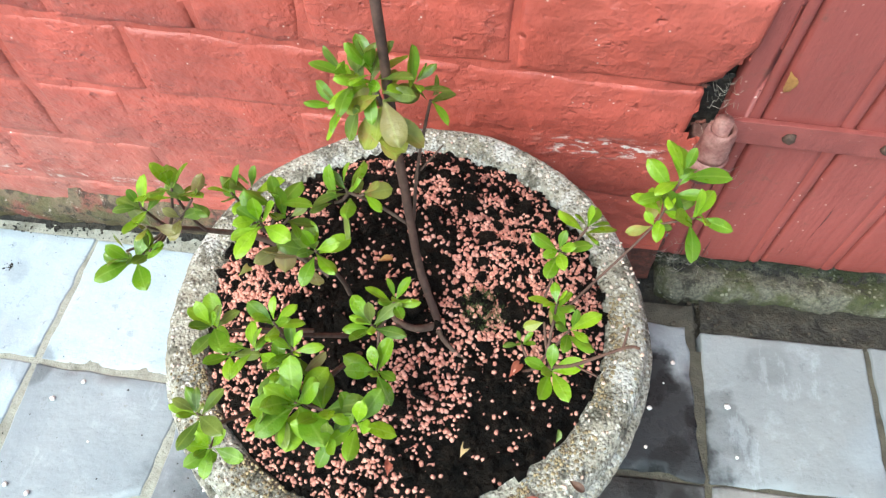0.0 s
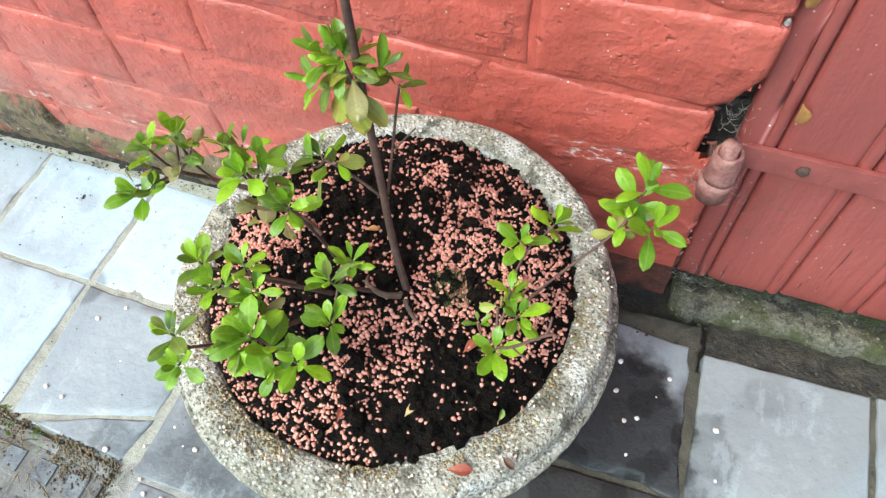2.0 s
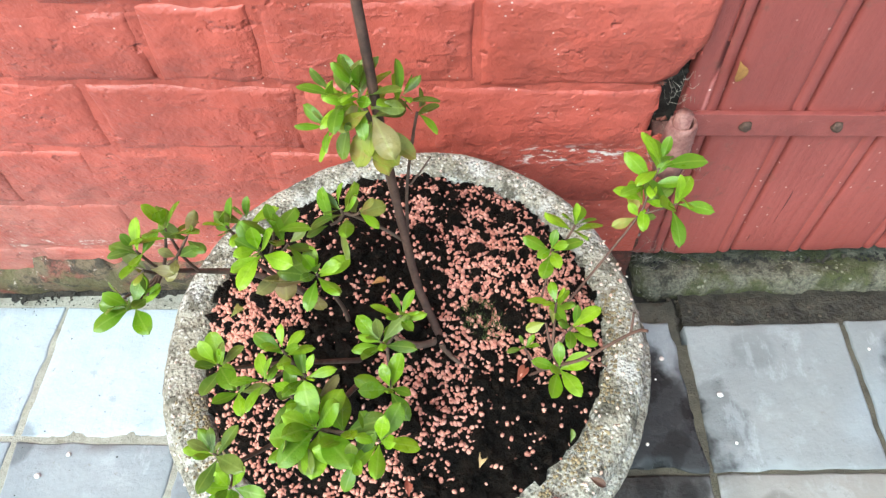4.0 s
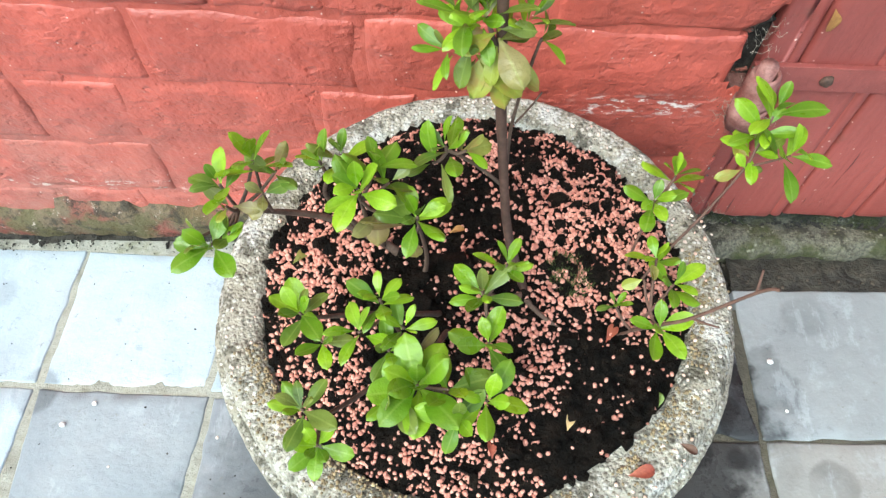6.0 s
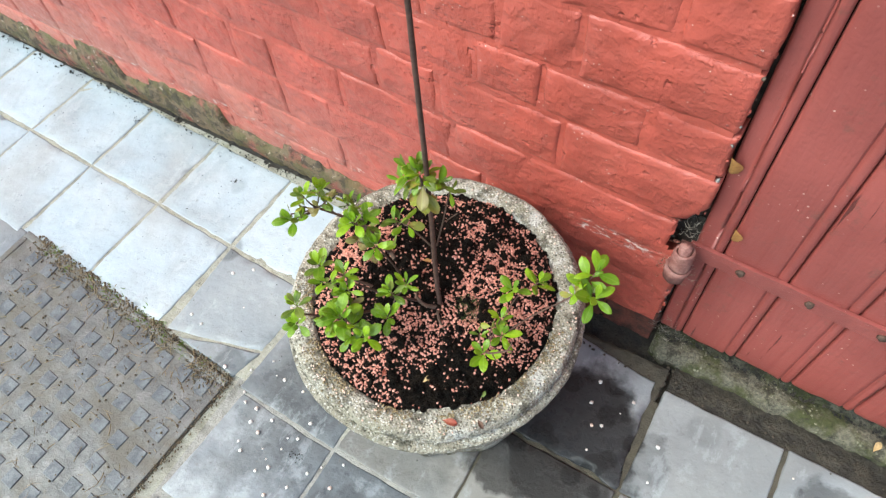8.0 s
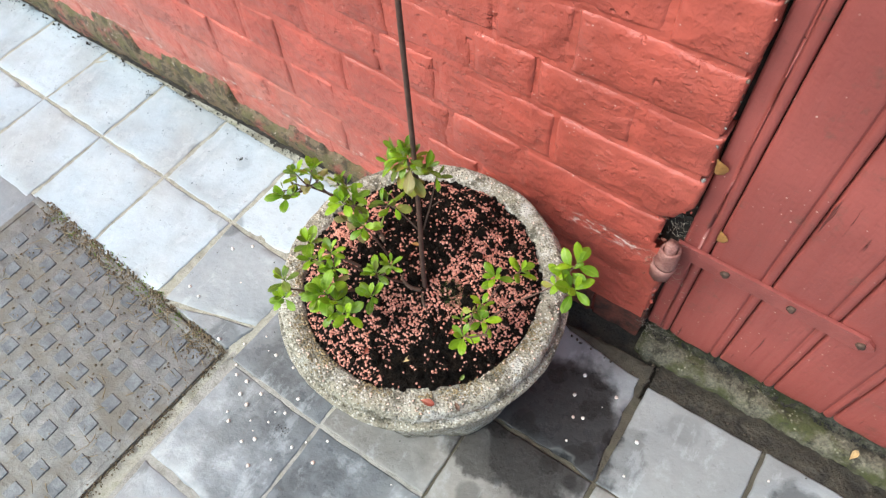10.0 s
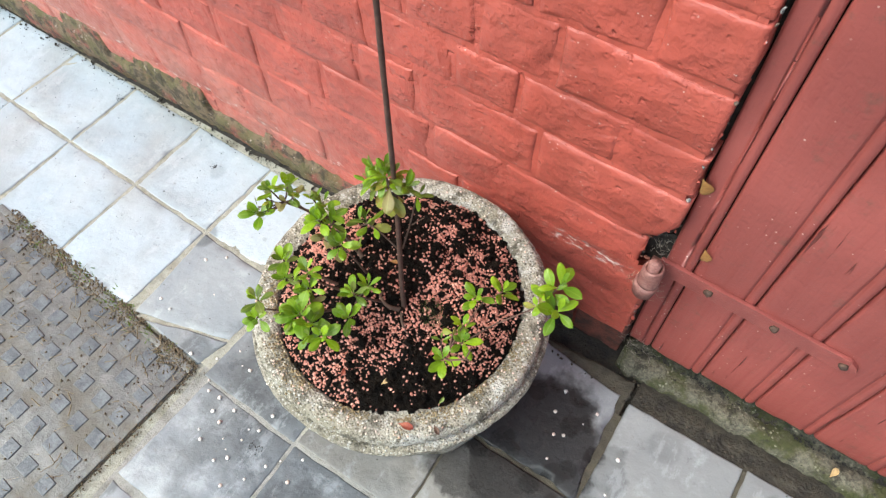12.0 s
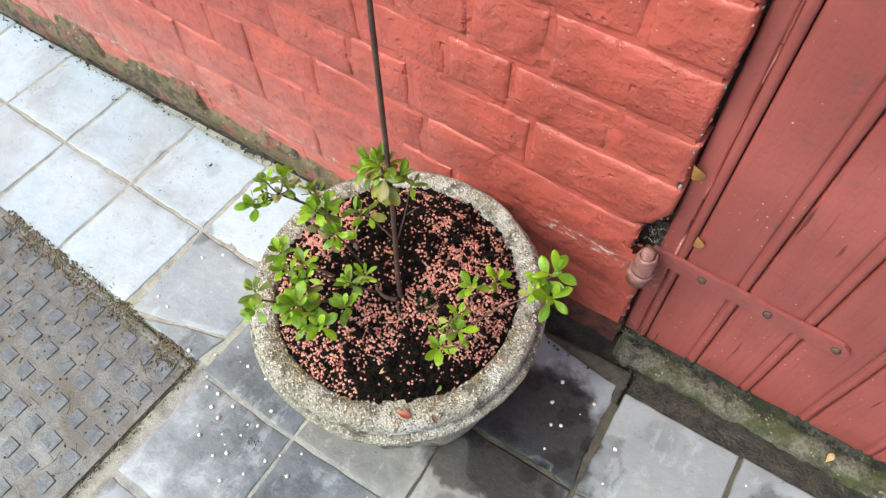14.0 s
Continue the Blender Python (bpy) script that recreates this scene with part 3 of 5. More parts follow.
part("mortar_rim", paver([(0.12, -0.120), (0.291, -0.150), (0.294, -0.038), (0.11, -0.044)], lift=-0.0042, mat=MORTAR_DARK), MORTAR_DARK, pavement, "flat damp mortar round a broken slab")
RAGGED = 1.0
lay([0.086, 0.298, 0.495, 0.693, 0.891, 1.089, 1.287], [-0.073, -0.260, -0.452, -0.648, -0.846, -1.044, -1.242, -1.44], skip=lambda x, y: x < 0.29 and y > -0.25)
lay([-2.72 + 0.2 * k for k in range(10)], [-0.392, -0.592, -0.792, -0.992, -1.192, -1.392], slope=-0.018)
lay([-0.92, -0.722, -0.524, -0.341], [-1.01, -1.21, -1.41])

# damp dirt along the wall's foot, and trodden mud in the gutter below the threshold


def dirt_strip(x0, x1, y0, y1, level, mat, label):
    nx, ny = int((x1 - x0) / 0.005), 14
    verts, faces = [], []
    for i in range(nx + 1):
        for k in range(ny + 1):
            p = Vector((x0 + (x1 - x0) * i / nx, y0 + (y1 - y0) * k / ny, 3))
            z = level(p.x, p.y) + 0.0030 * noise.noise(p * 30) + 0.0026 * noise.noise(p * 85) + 0.0016 * noise.noise(p * 190)
            verts.append((p.x, p.y, z))
    for i in range(nx):
        for k in range(ny):
            a = i * (ny + 1) + k
            faces.append((a, a + ny + 1, a + ny + 2, a + 1))
    tagged(new("dirt_strip", mesh_of("dirt_strip", verts, faces, mat)), label, "dirt", kind="stuff")


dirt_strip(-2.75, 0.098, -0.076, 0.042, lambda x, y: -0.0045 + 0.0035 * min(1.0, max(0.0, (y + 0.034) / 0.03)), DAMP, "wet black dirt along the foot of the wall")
dirt_strip(0.098, 0.300, -0.088, 0.030, lambda x, y: -0.019, DAMP, "wet black dirt beside the broken slab")
dirt_strip(0.300, 1.30, -0.090, 0.010, lambda x, y: -0.0072 + 0.004 * math.sin(min(1.0, max(0.0, (y + 0.085) / 0.06)) * 3.14), MUD, "brown trodden mud in the gutter below the threshold")

# ---- cast-iron cover ----
turn = radians(-4.2)
cover = thing("inspection_cover", "worn grey cast-iron inspection cover with raised squares, dirty", "cover", at=(-0.352, -0.425, 0))
cover.rotation_euler = (0, 0, turn)
shade(part("plate", rough_up(box_bm(-COVER_W, 0, -0.58, 0, -0.03, -0.0005, 0.004), 0.0006, 20), IRON, cover))
for nm, q in (("rim", (-COVER_W, 0, -0.0135, -0.0005)), ("rim", (-COVER_W, 0, -0.5795, -0.556))):
    shade(part(nm, box_bm(q[0], q[1], q[2], q[3], -0.02, 0.0012, 0.0012), IRON, cover))
for x0, x1 in ((-0.0125, -0.0005), (-COVER_W + 0.0005, -COVER_W + 0.0125)):
    shade(part("rim", box_bm(x0, x1, -0.555, -0.0145, -0.02, 0.0012, 0.0012), IRON, cover))
for q in ((-COVER_W - 0.003, 0.003, 0.0, 0.003), (0.0, 0.003, -0.585, 0.0), (-COVER_W - 0.003, -COVER_W, -0.585, 0.0)):
    part("gap_dirt", box_bm(q[0], q[1], q[2], q[3], -0.02, -0.0028, 0), DIRT, cover, "dark strip in the gap round the cover")
squares = []
for k in range(4):
    bm = box_bm(-0.0130, 0.0130, -0.0130, 0.0130, -0.004, 0.0013, 0.0007, 1)
    for v in bm.verts:
        v.co += noise.noise_vector(v.co * 150 + Vector((k * 9, 0, 0))) * 0.0012
    me = bpy.data.meshes.new("raised_square")
    bm.to_mesh(me)
    bm.free()
    me.materials.append(IRON_CLEAN)
    squares.append(me)
for i in range(11):
    for j in range(11):
        o = part("raised_square", squares[(i * 5 + j * 3) % 4], IRON_CLEAN, cover)
        y = -0.0365 - 0.0483 * j
        o.location = (-0.0323 - 0.0475 * i + 0.045 * (y + 0.035), y, 0)
        o.rotation_euler = (0, 0, rng.uniform(-0.05, 0.05))

# ---- wall ----
wall = thing("wall_brick", "brick wall thickly painted red, with worn joints and paint specks", "wall", kind="structure")
shade(part("core", box_bm(-2.75, EDGE - 0.04, 0.0085, 0.2, -0.05, 2.7, 0), RED_WALL, wall))
verts, faces, holes = [], [], []
nx, nz = 300, 90
for i in range(nx + 1):
    x = -2.74 + (EDGE - 0.006 + 2.74) * i / nx
    for j in range(nz + 1):
        z = 0.9 * j / nz if j < nz else 2.69
        p = Vector((x, 0, z))
        # broken out behind the hinge pin
        hole = max(0.0, min(1.0, (x - EDGE + 0.030 + 0.012 * noise.noise(p * 60)) / 0.012)) * max(0.0, min(1.0, (0.050 - abs(z - 0.320) + 0.014 * noise.noise(p * 70)) / 0.012))
        holes.append(hole)
        verts.append((x, 0.036 * hole + 0.0014 + (0.0008 if z > 0.33 else -0.0007) * min(1.0, max(0.0, (x + 0.25) / 0.3)) + 0.0016 * noise.noise(p * 7) + 0.0014 * noise.noise(p * 26) + 0.0008 * noise.noise(p * 80), z))
for i in range(nx):
    for j in range(nz):
        a = i * (nz + 1) + j
        x, _, z = verts[a]
        if x > 0.07 and z < 0.056 + 0.010 * noise.noise(Vector((x * 45, 0, 3))):
            continue  # paint has come off the lowest bricks beside the door
        if max(holes[a], holes[a + nz + 1], holes[a + nz + 2], holes[a + 1]) < 0.6:
            faces.append((a, a + nz + 1, a + nz + 2, a + 1))
part("painted_joints", mesh_of("painted_joints", verts, faces, RED_WALL), RED_WALL, wall, "mortar joints filled with red paint")
# the unlit gap beside the door is put into this box's colour
shade(part("core_jamb", box_bm(EDGE - 0.0398, EDGE + 0.03, 0.036, 0.2, -0.05, 2.7, 0.002), DARK, wall, "near-black box standing for the shade in the door gap"))
# ragged lumps of mortar and old paint down the edge beside the door
for k in range(72):
    z = 0.06 + 0.95 * k / 72 + rng.uniform(-0.006, 0.006)
    if 0.27 < z < 0.37:
        continue
    r = rng.uniform(0.0009, 0.0023)
    bm = bmesh.new()
    bmesh.ops.create_icosphere(bm, subdivisions=2, radius=r)
    c = Vector((EDGE - 0.001 + rng.uniform(-0.003, 0.0015), rng.uniform(0.001, 0.010), z))
    for v in bm.verts:
        v.co.z *= 1.8
        v.co += noise.noise_vector(v.co * 190 + c * 90) * r * 1.2 + c
    shade(part("mortar_lump", bm, rng.choice((BRASSY_MORTAR, RED_WALL, GREY_MORTAR, GREY_MORTAR)), wall))
# bed joints: height beside the door, and how much each rises per metre away from it
BEDS = [(-0.006, 0.02), (0.080, 0.024), (0.161, 0.041), (0.244, 0.058), (0.338, 0.056), (0.446, 0.012), (0.525, 0.020), (0.619, 0.010)] + [(0.619 + 0.0865 * k, 0.0) for k in range(1, 25)]


def bed(k, x):
    z, rise = BEDS[k]
    return z + rise * (0.2 - x)




def stations(length, n):
    """Places across a brick's face: close at the worn edges, even between."""
    return [0.0, 0.0028, 0.008] + [0.008 + (length - 0.016) * k / n for k in range(1, n)] + [length - 0.008, length - 0.0028, length]


def brick_mesh(w, h, seed, mat=RED_WALL):
    us, vs = stations(w, 6 if w > 0.15 else 4), stations(h, 2)
    nx, nz = len(us) - 1, len(vs) - 1
    verts, faces = [], []
    s = Vector((seed * 13.7, seed * 5.1, seed * 3.3))
    for v in vs:
        for u in us:
            x, z = u - w / 2, v - h / 2
            e = min(u, w - u, v, h - v)
            y = 0.0036 if e < 1e-6 else (0.0011 if e < 0.004 else 0.0)
            p = Vector((x, 0, z))
            y += 0.0024 * noise.noise(p * 22 + s) + 0.0012 * noise.noise(p * 75 + s)
            if e < 0.004:
                k = noise.noise_vector(p * 24 + s) * 0.0034 + noise.noise_vector(p * 75 + s) * 0.0018
                x, z = x + k.x, z + k.z
            verts.append((x, y, z))
    for j in range(nz):
        for i in range(nx):
            k = j * (nx + 1) + i
            faces.append((k, k + 1, k + nx + 2, k + nx + 1))
    loop = [i for i in range(nx)] + [nx + j * (nx + 1) for j in range(nz)] + [nz * (nx + 1) + i for i in range(nx, 0, -1)] + [j * (nx + 1) for j in range(nz, 0, -1)]
    start = len(verts)
    verts.extend((verts[k][0], 0.035, verts[k][2]) for k in loop)
    m = len(loop)
    faces.extend((loop[(k + 1) % m], loop[k], start + k, start + (k + 1) % m) for k in range(m))
    return mesh_of("brick", verts, faces, mat)


brick_cache = {}


def brick(x0, x1, k):
    x, rise = (x0 + x1) / 2, (BEDS[k][1] + BEDS[k + 1][1]) / 2
    z0, z1 = bed(k, x) + JOINT / 2, bed(k + 1, x) - JOINT / 2
    w, h = round(x1 - x0, 3), round(round((z1 - z0) / 0.003) * 0.003, 3)
    key = (w, h, rng.randrange(3))
    if key not in brick_cache:
        brick_cache[key] = brick_mesh(w, h, len(brick_cache))
    o = part("brick", brick_cache[key], RED_WALL, wall)
    o.location = (x, rng.uniform(-0.0015, 0.0011), (z0 + z1) / 2 + rng.uniform(-0.0015, 0.0015))
    o.rotation_euler = (rng.uniform(-0.013, 0.013), rise + rng.uniform(-0.012, 0.012), rng.uniform(-0.007, 0.007))
    return o


JOINT = 0.006
# joints of the courses beside the door, from its edge leftwards, and how they go on
STARTS = {0: [0.06], 1: [0.06, -0.08], 2: [0.03, -0.08], 3: [-0.006, -0.13, -0.33, -0.47, -0.553], 4: [0.041, -0.147], 5: [0.144, 0.009, -0.084], 6: [0.053, -0.05], 7: [0.15, 0.02], 8: [0.05, -0.06]}


def course_joints(k):
    xs = [EDGE + 0.0045 + rng.uniform(-0.0035, 0.002)] + STARTS.get(k, [EDGE - (0.10 if k % 2 else 0.195)])
    short = k % 2 == 0
    while xs[-1] > -2.7:
        xs.append(xs[-1] - (0.102 if short else 0.138 + rng.choice((0.0, 0.05))))
        short = not short if rng.random() < 0.75 else short
    return xs


for k in range(9):
    xs = course_joints(k)
    for b, a in zip(xs, xs[1:]):
        if k == 0 and b > 0.1:
            continue  # bare bricks lie here
        if k == 3 and b > EDGE - 0.01:
            b = EDGE - 0.026  # broken away behind the hinge
        o = brick(a + JOINT / 2, b - JOINT / 2, k)
        if k == 4 and b > EDGE - 0.01:  # its lower corner has crumbled
            o.data = o.data.copy()
            for v in o.data.vertices:
                d = math.hypot(o.location.x + v.co.x - EDGE, (o.location.z + v.co.z - 0.342) * 1.2)
                pull = max(0.0, 0.028 - d) * (1 + 0.5 * noise.noise(v.co * 90))
                v.co.x, v.co.z, v.co.y = v.co.x - 0.75 * pull, v.co.z + 0.6 * pull, v.co.y + 0.10 * pull

# upper courses, joined
verts, faces = [], []
for k in range(9, 31):
    z0, z1 = BEDS[k][0], BEDS[k + 1][0]
    xs = course_joints(k)
    for b, a in zip(xs, xs[1:]):
        me = brick_mesh(b - a - JOINT, z1 - z0 - JOINT, k)
        n = len(verts)
        c = Vector(((a + b) / 2, rng.uniform(-0.0015, 0.0015), (z0 + z1) / 2))
        verts.extend(v.co + c for v in me.vertices)
        faces.extend(tuple(n + i for i in p.vertices) for p in me.polygons)
        bpy.data.meshes.remove(me)
tagged(part("upper_bricks", mesh_of("upper_bricks", verts, faces, RED_WALL), RED_WALL, wall), kind="stuff")

# stained plaster at the foot of the wall, broken off brick by brick
BREAKS = ((-1.12, 0.082), (-0.99, 0.115), (-0.90, 0.066), (-0.69, 0.102), (-0.54, 0.056), (-0.44, 0.080), (-0.20, 0.062), (9.0, 0.054))


def plinth_top(x):
    h = BREAKS[0][1]
    for (end, _), (_, after) in zip(BREAKS, BREAKS[1:]):
        t = min(1.0, max(0.0, (x - end) / 0.008 + 0.5))
        h += (after - h) * t
    return h


verts, faces = [], []
prof = ((-0.004, -0.02), (-0.006, 0.002), (-0.0075, 0.010), (-0.0095, 0.020), (-0.011, 0.030), (-0.0085, 0.040), (-0.005, 0.049), (0.002, 0.056), (0.012, 0.060))
nx = 620
for i in range(nx + 1):
    x = -2.75 + (0.06 + 2.75) * i / nx
    for y, z in prof:
        z = z * plinth_top(x) / 0.058 if z > 0.012 else z
        p = Vector((x, y, z))
        w = noise.noise_vector(p * 20) * 0.005 + noise.noise_vector(p * 70) * 0.0032 + noise.noise_vector(p * 170) * 0.0014
        verts.append((x, y + w.y, z + w.z * 1.4 + (0.008 * noise.noise(Vector((x * 5, 0, 0))) if z > 0.03 else 0)))
m = len(prof)
for i in range(nx):
    for k in range(m - 1):
        a = i * m + k
        faces.append((a, a + m, a + m + 1, a + 1))
part("plinth", mesh_of("plinth", verts, faces, PLINTH), PLINTH, wall, "green-stained crumbling plaster along the foot of the wall")
# unpainted bricks at the broken foot beside the threshold
for x0, x1, y0, z0, z1 in ((0.062, 0.148, 0.0045, -0.035, 0.078), (0.152, 0.240, 0.0035, -0.035, 0.078)):
    shade(part("bare_brick", rough_up(box_bm(x0, x1, y0, 0.05, z0, z1, 0.006), 0.006, 34, 5), RAW_BRICK, wall, "bare weathered brick where the paint has broken away"))
# crumbled mortar where the hinge pin is let into the wall


def fragment(name, r, c, mat):
    """A jagged scrap of mortar or brick."""
    bm = bmesh.new()
    bmesh.ops.create_icosphere(bm, subdivisions=2, radius=r)
    squash = Vector((rng.uniform(0.7, 1.6), rng.uniform(0.5, 0.9), rng.uniform(0.5, 1.1)))
    for v in bm.verts:
        v.co = Vector(v.co * squash) + noise.noise_vector(v.co * (0.9 / r) + c * 90) * r * 0.75 + c
    part(name, bm, mat, wall)


# the near-black scraps carry the hole's shade in their colour
for k in range(34):
    fragment("mortar_crumb", rng.uniform(0.0018, 0.0048), Vector((rng.uniform(0.206, 0.242), rng.uniform(0.022, 0.036), rng.uniform(0.298, 0.372))), (DARK, RAW_BRICK, DARK, BRASSY_MORTAR)[k % 4])
for k in range(20):
    c = Vector((rng.uniform(0.207, 0.216), rng.uniform(0.003, 0.010), rng.uniform(0.298, 0.372))) if k < 10 else Vector((rng.uniform(0.206, 0.240), rng.uniform(0.002, 0.010), rng.choice((0.294, 0.380)) + rng.uniform(-0.004, 0.004)))
    fragment("paint_lump", rng.uniform(0.0012, 0.0030), c, (DARK, RAW_BRICK, BRASSY_MORTAR)[k % 3])

# plain walls that close the place past the brickwork and over the door
for nm, q in (("wall_east", (1.064, 3.2, 0.0, 0.2, -0.05, 2.7)), ("wall_over_door", (EDGE + 0.031, 1.063, 0.0, 0.2, 2.036, 2.7)), ("wall_west", (-3.4, -2.755, 0.0, 0.2, -0.05, 2.7))):
    tagged(part(nm, box_bm(*q, 0.004), RED_WALL, None), "plain red painted wall continuing the brickwork", "wall", kind="structure")

# ---- threshold ----
verts, faces = [], []
prof = ((-0.026, -0.04), (-0.0285, -0.022), (-0.029, -0.014), (-0.0285, -0.006), (-0.027, 0.002), (-0.024, 0.008), (-0.020, 0.0125), (-0.015, 0.0158), (-0.009, 0.0166), (-0.003, 0.0155), (0.004, 0.0130), (0.010, 0.0095), (0.014, 0.006), (0.018, 0.003), (0.05, 0.001), (0.05, -0.04))
nx = 420
for i in range(nx + 1):
    x = 0.247 + 0.90 * i / nx
    chip = max(0.0, 0.020 - (x - 0.247)) * 0.6
    for y, z in prof:
        p = Vector((x, y, z))
        w = noise.noise_vector(p * 22) * 0.0056 + noise.noise_vector(p * 70) * 0.0036 + noise.noise_vector(p * 180) * 0.0016
        verts.append((x, y + w.y + chip, z + w.z - chip))
m = len(prof)
for i in range(nx):
    for k in range(m - 1):
        a = i * m + k
        faces.append((a, a + m, a + m + 1, a + 1))
faces.append(tuple(range(m)))
faces.append(tuple(range(len(verts) - m, len(verts)))[::-1])
tagged(new("threshold", mesh_of("threshold", verts, faces, SILL_STONE)), "worn rounded stone threshold with green moss under the door", "threshold", kind="structure")

# ---- door ----
DOOR_Y, DOOR_B, DOOR_T = 0.020, 0.019, 2.03
door = thing("door_1", "closed plank door painted dull red with a strap hinge", "door", kind="structure", at=(0.66, DOOR_Y, 0))


def plank(x0, x1):
    """A tongued board: a groove and a bead run down its right side, the bottom is worn uneven."""
    w = x1 - x0
    prof = [(0.0006, 0.012), (0.0008, 0.004), (0.0022, 0.0012), (0.005, 0.0)] + [(w * f, 0.0) for f in (0.2, 0.35, 0.5, 0.65)]
    if w > 0.05:
        prof += [(w * 0.75, 0.0), (w - 0.0185, 0.0), (w - 0.0168, 0.0012), (w - 0.0155, 0.0046), (w - 0.0138, 0.0010), (w - 0.0105, -0.0004), (w - 0.0065, -0.0004), (w - 0.0032, 0.0006)]
    else:
        prof += [(w - 0.0165, 0.0), (w - 0.0150, 0.0040), (w - 0.0132, 0.0008), (w - 0.009, -0.0004), (w - 0.004, 0.0003)]
    prof += [(w - 0.0012, 0.003), (w - 0.0008, 0.012)]
    zs = [DOOR_B + d for d in (0, 0.004, 0.012, 0.03, 0.06)] + [DOOR_B + 0.06 + (DOOR_T - DOOR_B - 0.06) * k / 40 for k in range(1, 41)]
    verts, faces = [], []
    for j, z in enumerate(zs):
        for x, y in prof:
            p = Vector((x0 + x, y, z))
            worn = (0.010 * noise.noise(Vector((p.x * 30, 0, 1))) + 0.004 * noise.noise(Vector((p.x * 110, 0, 5)))) if j < 3 else 0
            verts.append((p.x - 0.66, y + 0.0009 * noise.noise(p * 12) + (0.0015 if j == 0 else 0), z + worn))
    m = len(prof)
    for j in range(len(zs) - 1):
        for k in range(m - 1):
            a = j * m + k
            faces.append((a, a + 1, a + m + 1, a + m))
    return mesh_of("plank", verts, faces, RED_WOOD)


px = [0.283, 0.372, 0.4635, 0.557, 0.656, 0.755, 0.853, 0.951, 1.05]
part("plank", plank(0.2438, px[0]), RED_WOOD, door)
for a, b in zip(px, px[1:]):
    part("plank", plank(a, b), RED_WOOD, door)
# shade between and under the boards, as a near-black sheet
shade(part("backing", box_bm(0.252 - 0.66, 1.06 - 0.66, 0.013, 0.04, DOOR_B + 0.01, DOOR_T, 0), DARK, door, "near-black sheet standing for the shade in the door's joints"))


def cyl(bm, r, z0, z1, x, y, segs=20, taper=1.0):
    res = bmesh.ops.create_cone(bm, cap_ends=True, segments=segs, radius1=r, radius2=r * taper, depth=z1 - z0)
    bmesh.ops.translate(bm, verts=res["verts"], vec=(x, y, (z0 + z1) / 2))
    return res["verts"]


hinge = part("strap_hinge", box_bm(-0.012, 0.252, -0.0065, -0.0002, -0.0155, 0.0155, 0.0010), RED_IRON, door, "red painted iron strap")
hinge.location, hinge.rotation_euler = (0.25 - 0.66, 0, 0.2725), (0, 0.052, 0)
for v in hinge.data.vertices:
    v.co.z += 0.0006 * noise.noise(v.co * 50)
tip = bmesh.new()
for y in (-0.0064, -0.0003):
    for x, z in ((0.2522, -0.0150), (0.262, -0.009), (0.266, -0.001), (0.262, 0.007), (0.2522, 0.0150)):
        tip.verts.new((x, y, z))
tip.verts.ensure_lookup_table()
tip.faces.new(tip.verts[0:5])
tip.faces.new(tip.verts[5:10][::-1])
for k in range(5):
    tip.faces.new((tip.verts[k], tip.verts[k + 5], tip.verts[(k + 1) % 5 + 5], tip.verts[(k + 1) % 5]))
bmesh.ops.recalc_face_normals(tip, faces=tip.faces[:])
part("tip", tip, RED_IRON, hinge, "pointed end of the strap")
for x in (0.313, 0.406, 0.499):
    bm = bmesh.new()
    bmesh.ops.create_uvsphere(bm, u_segments=14, v_segments=8, radius=0.0062)
    for v in bm.verts:
        v.co = Vector((v.co.x, v.co.y * 0.75 - 0.0075, v.co.z))
        v.co += noise.noise_vector(v.co * 190 + Vector((x * 60, 0, 0))) * 0.0016
    o = shade(part("bolt", bm, RUST, hinge, "rusty painted bolt head"))
    o.location = (x - 0.25, 0, 0)
# rolled eye of the strap round the pin
ring = [(0.0098, 0.018), (0.0098, -0.016), (0.0140, -0.020), (0.0152, -0.022), (0.0150, -0.014), (0.0142, 0.012), (0.0130, 0.0185), (0.0112, 0.020), (0.0098, 0.018)]
v, f = lathe(ring, 28, lambda p: noise.noise_vector(p * 60) * 0.0014)
o = part("eye", mesh_of("eye", v, f, PIN_PAINT), PIN_PAINT, hinge, "rolled red iron eye")
o.location, o.rotation_euler = (0.237 - 0.25, -0.012 - DOOR_Y, 0.012), (0, -0.052, 0)

# the pin stands in the wall
pintle = thing("hinge_pin", "rusty red iron hinge pin let into the brick wall", "hinge pin", at=(0.237, -0.012, 0.010))
bm = bmesh.new()
cyl(bm, 0.0086, 0.225, 0.306, 0, 0)
bmesh.ops.bevel(bm, geom=[e for e in bm.edges if abs(e.verts[0].co.z - e.verts[1].co.z) < 1e-5], offset=0.002, segments=2, affect="EDGES")
shade(part("pin", rough_up(bm, 0.001, 120), PIN_PAINT, pintle))
bm = bmesh.new()
cyl(bm, 0.0150, 0.226, 0.2555, 0, 0, taper=1.18)
shade(part("collar", rough_up(bm, 0.0022, 70, 1), PIN_PAINT, pintle))
shade(part("tang", rough_up(box_bm(-0.012, 0.010, 0.006, 0.07, 0.226, 0.246, 0.003), 0.001, 60), PIN_PAINT, pintle))

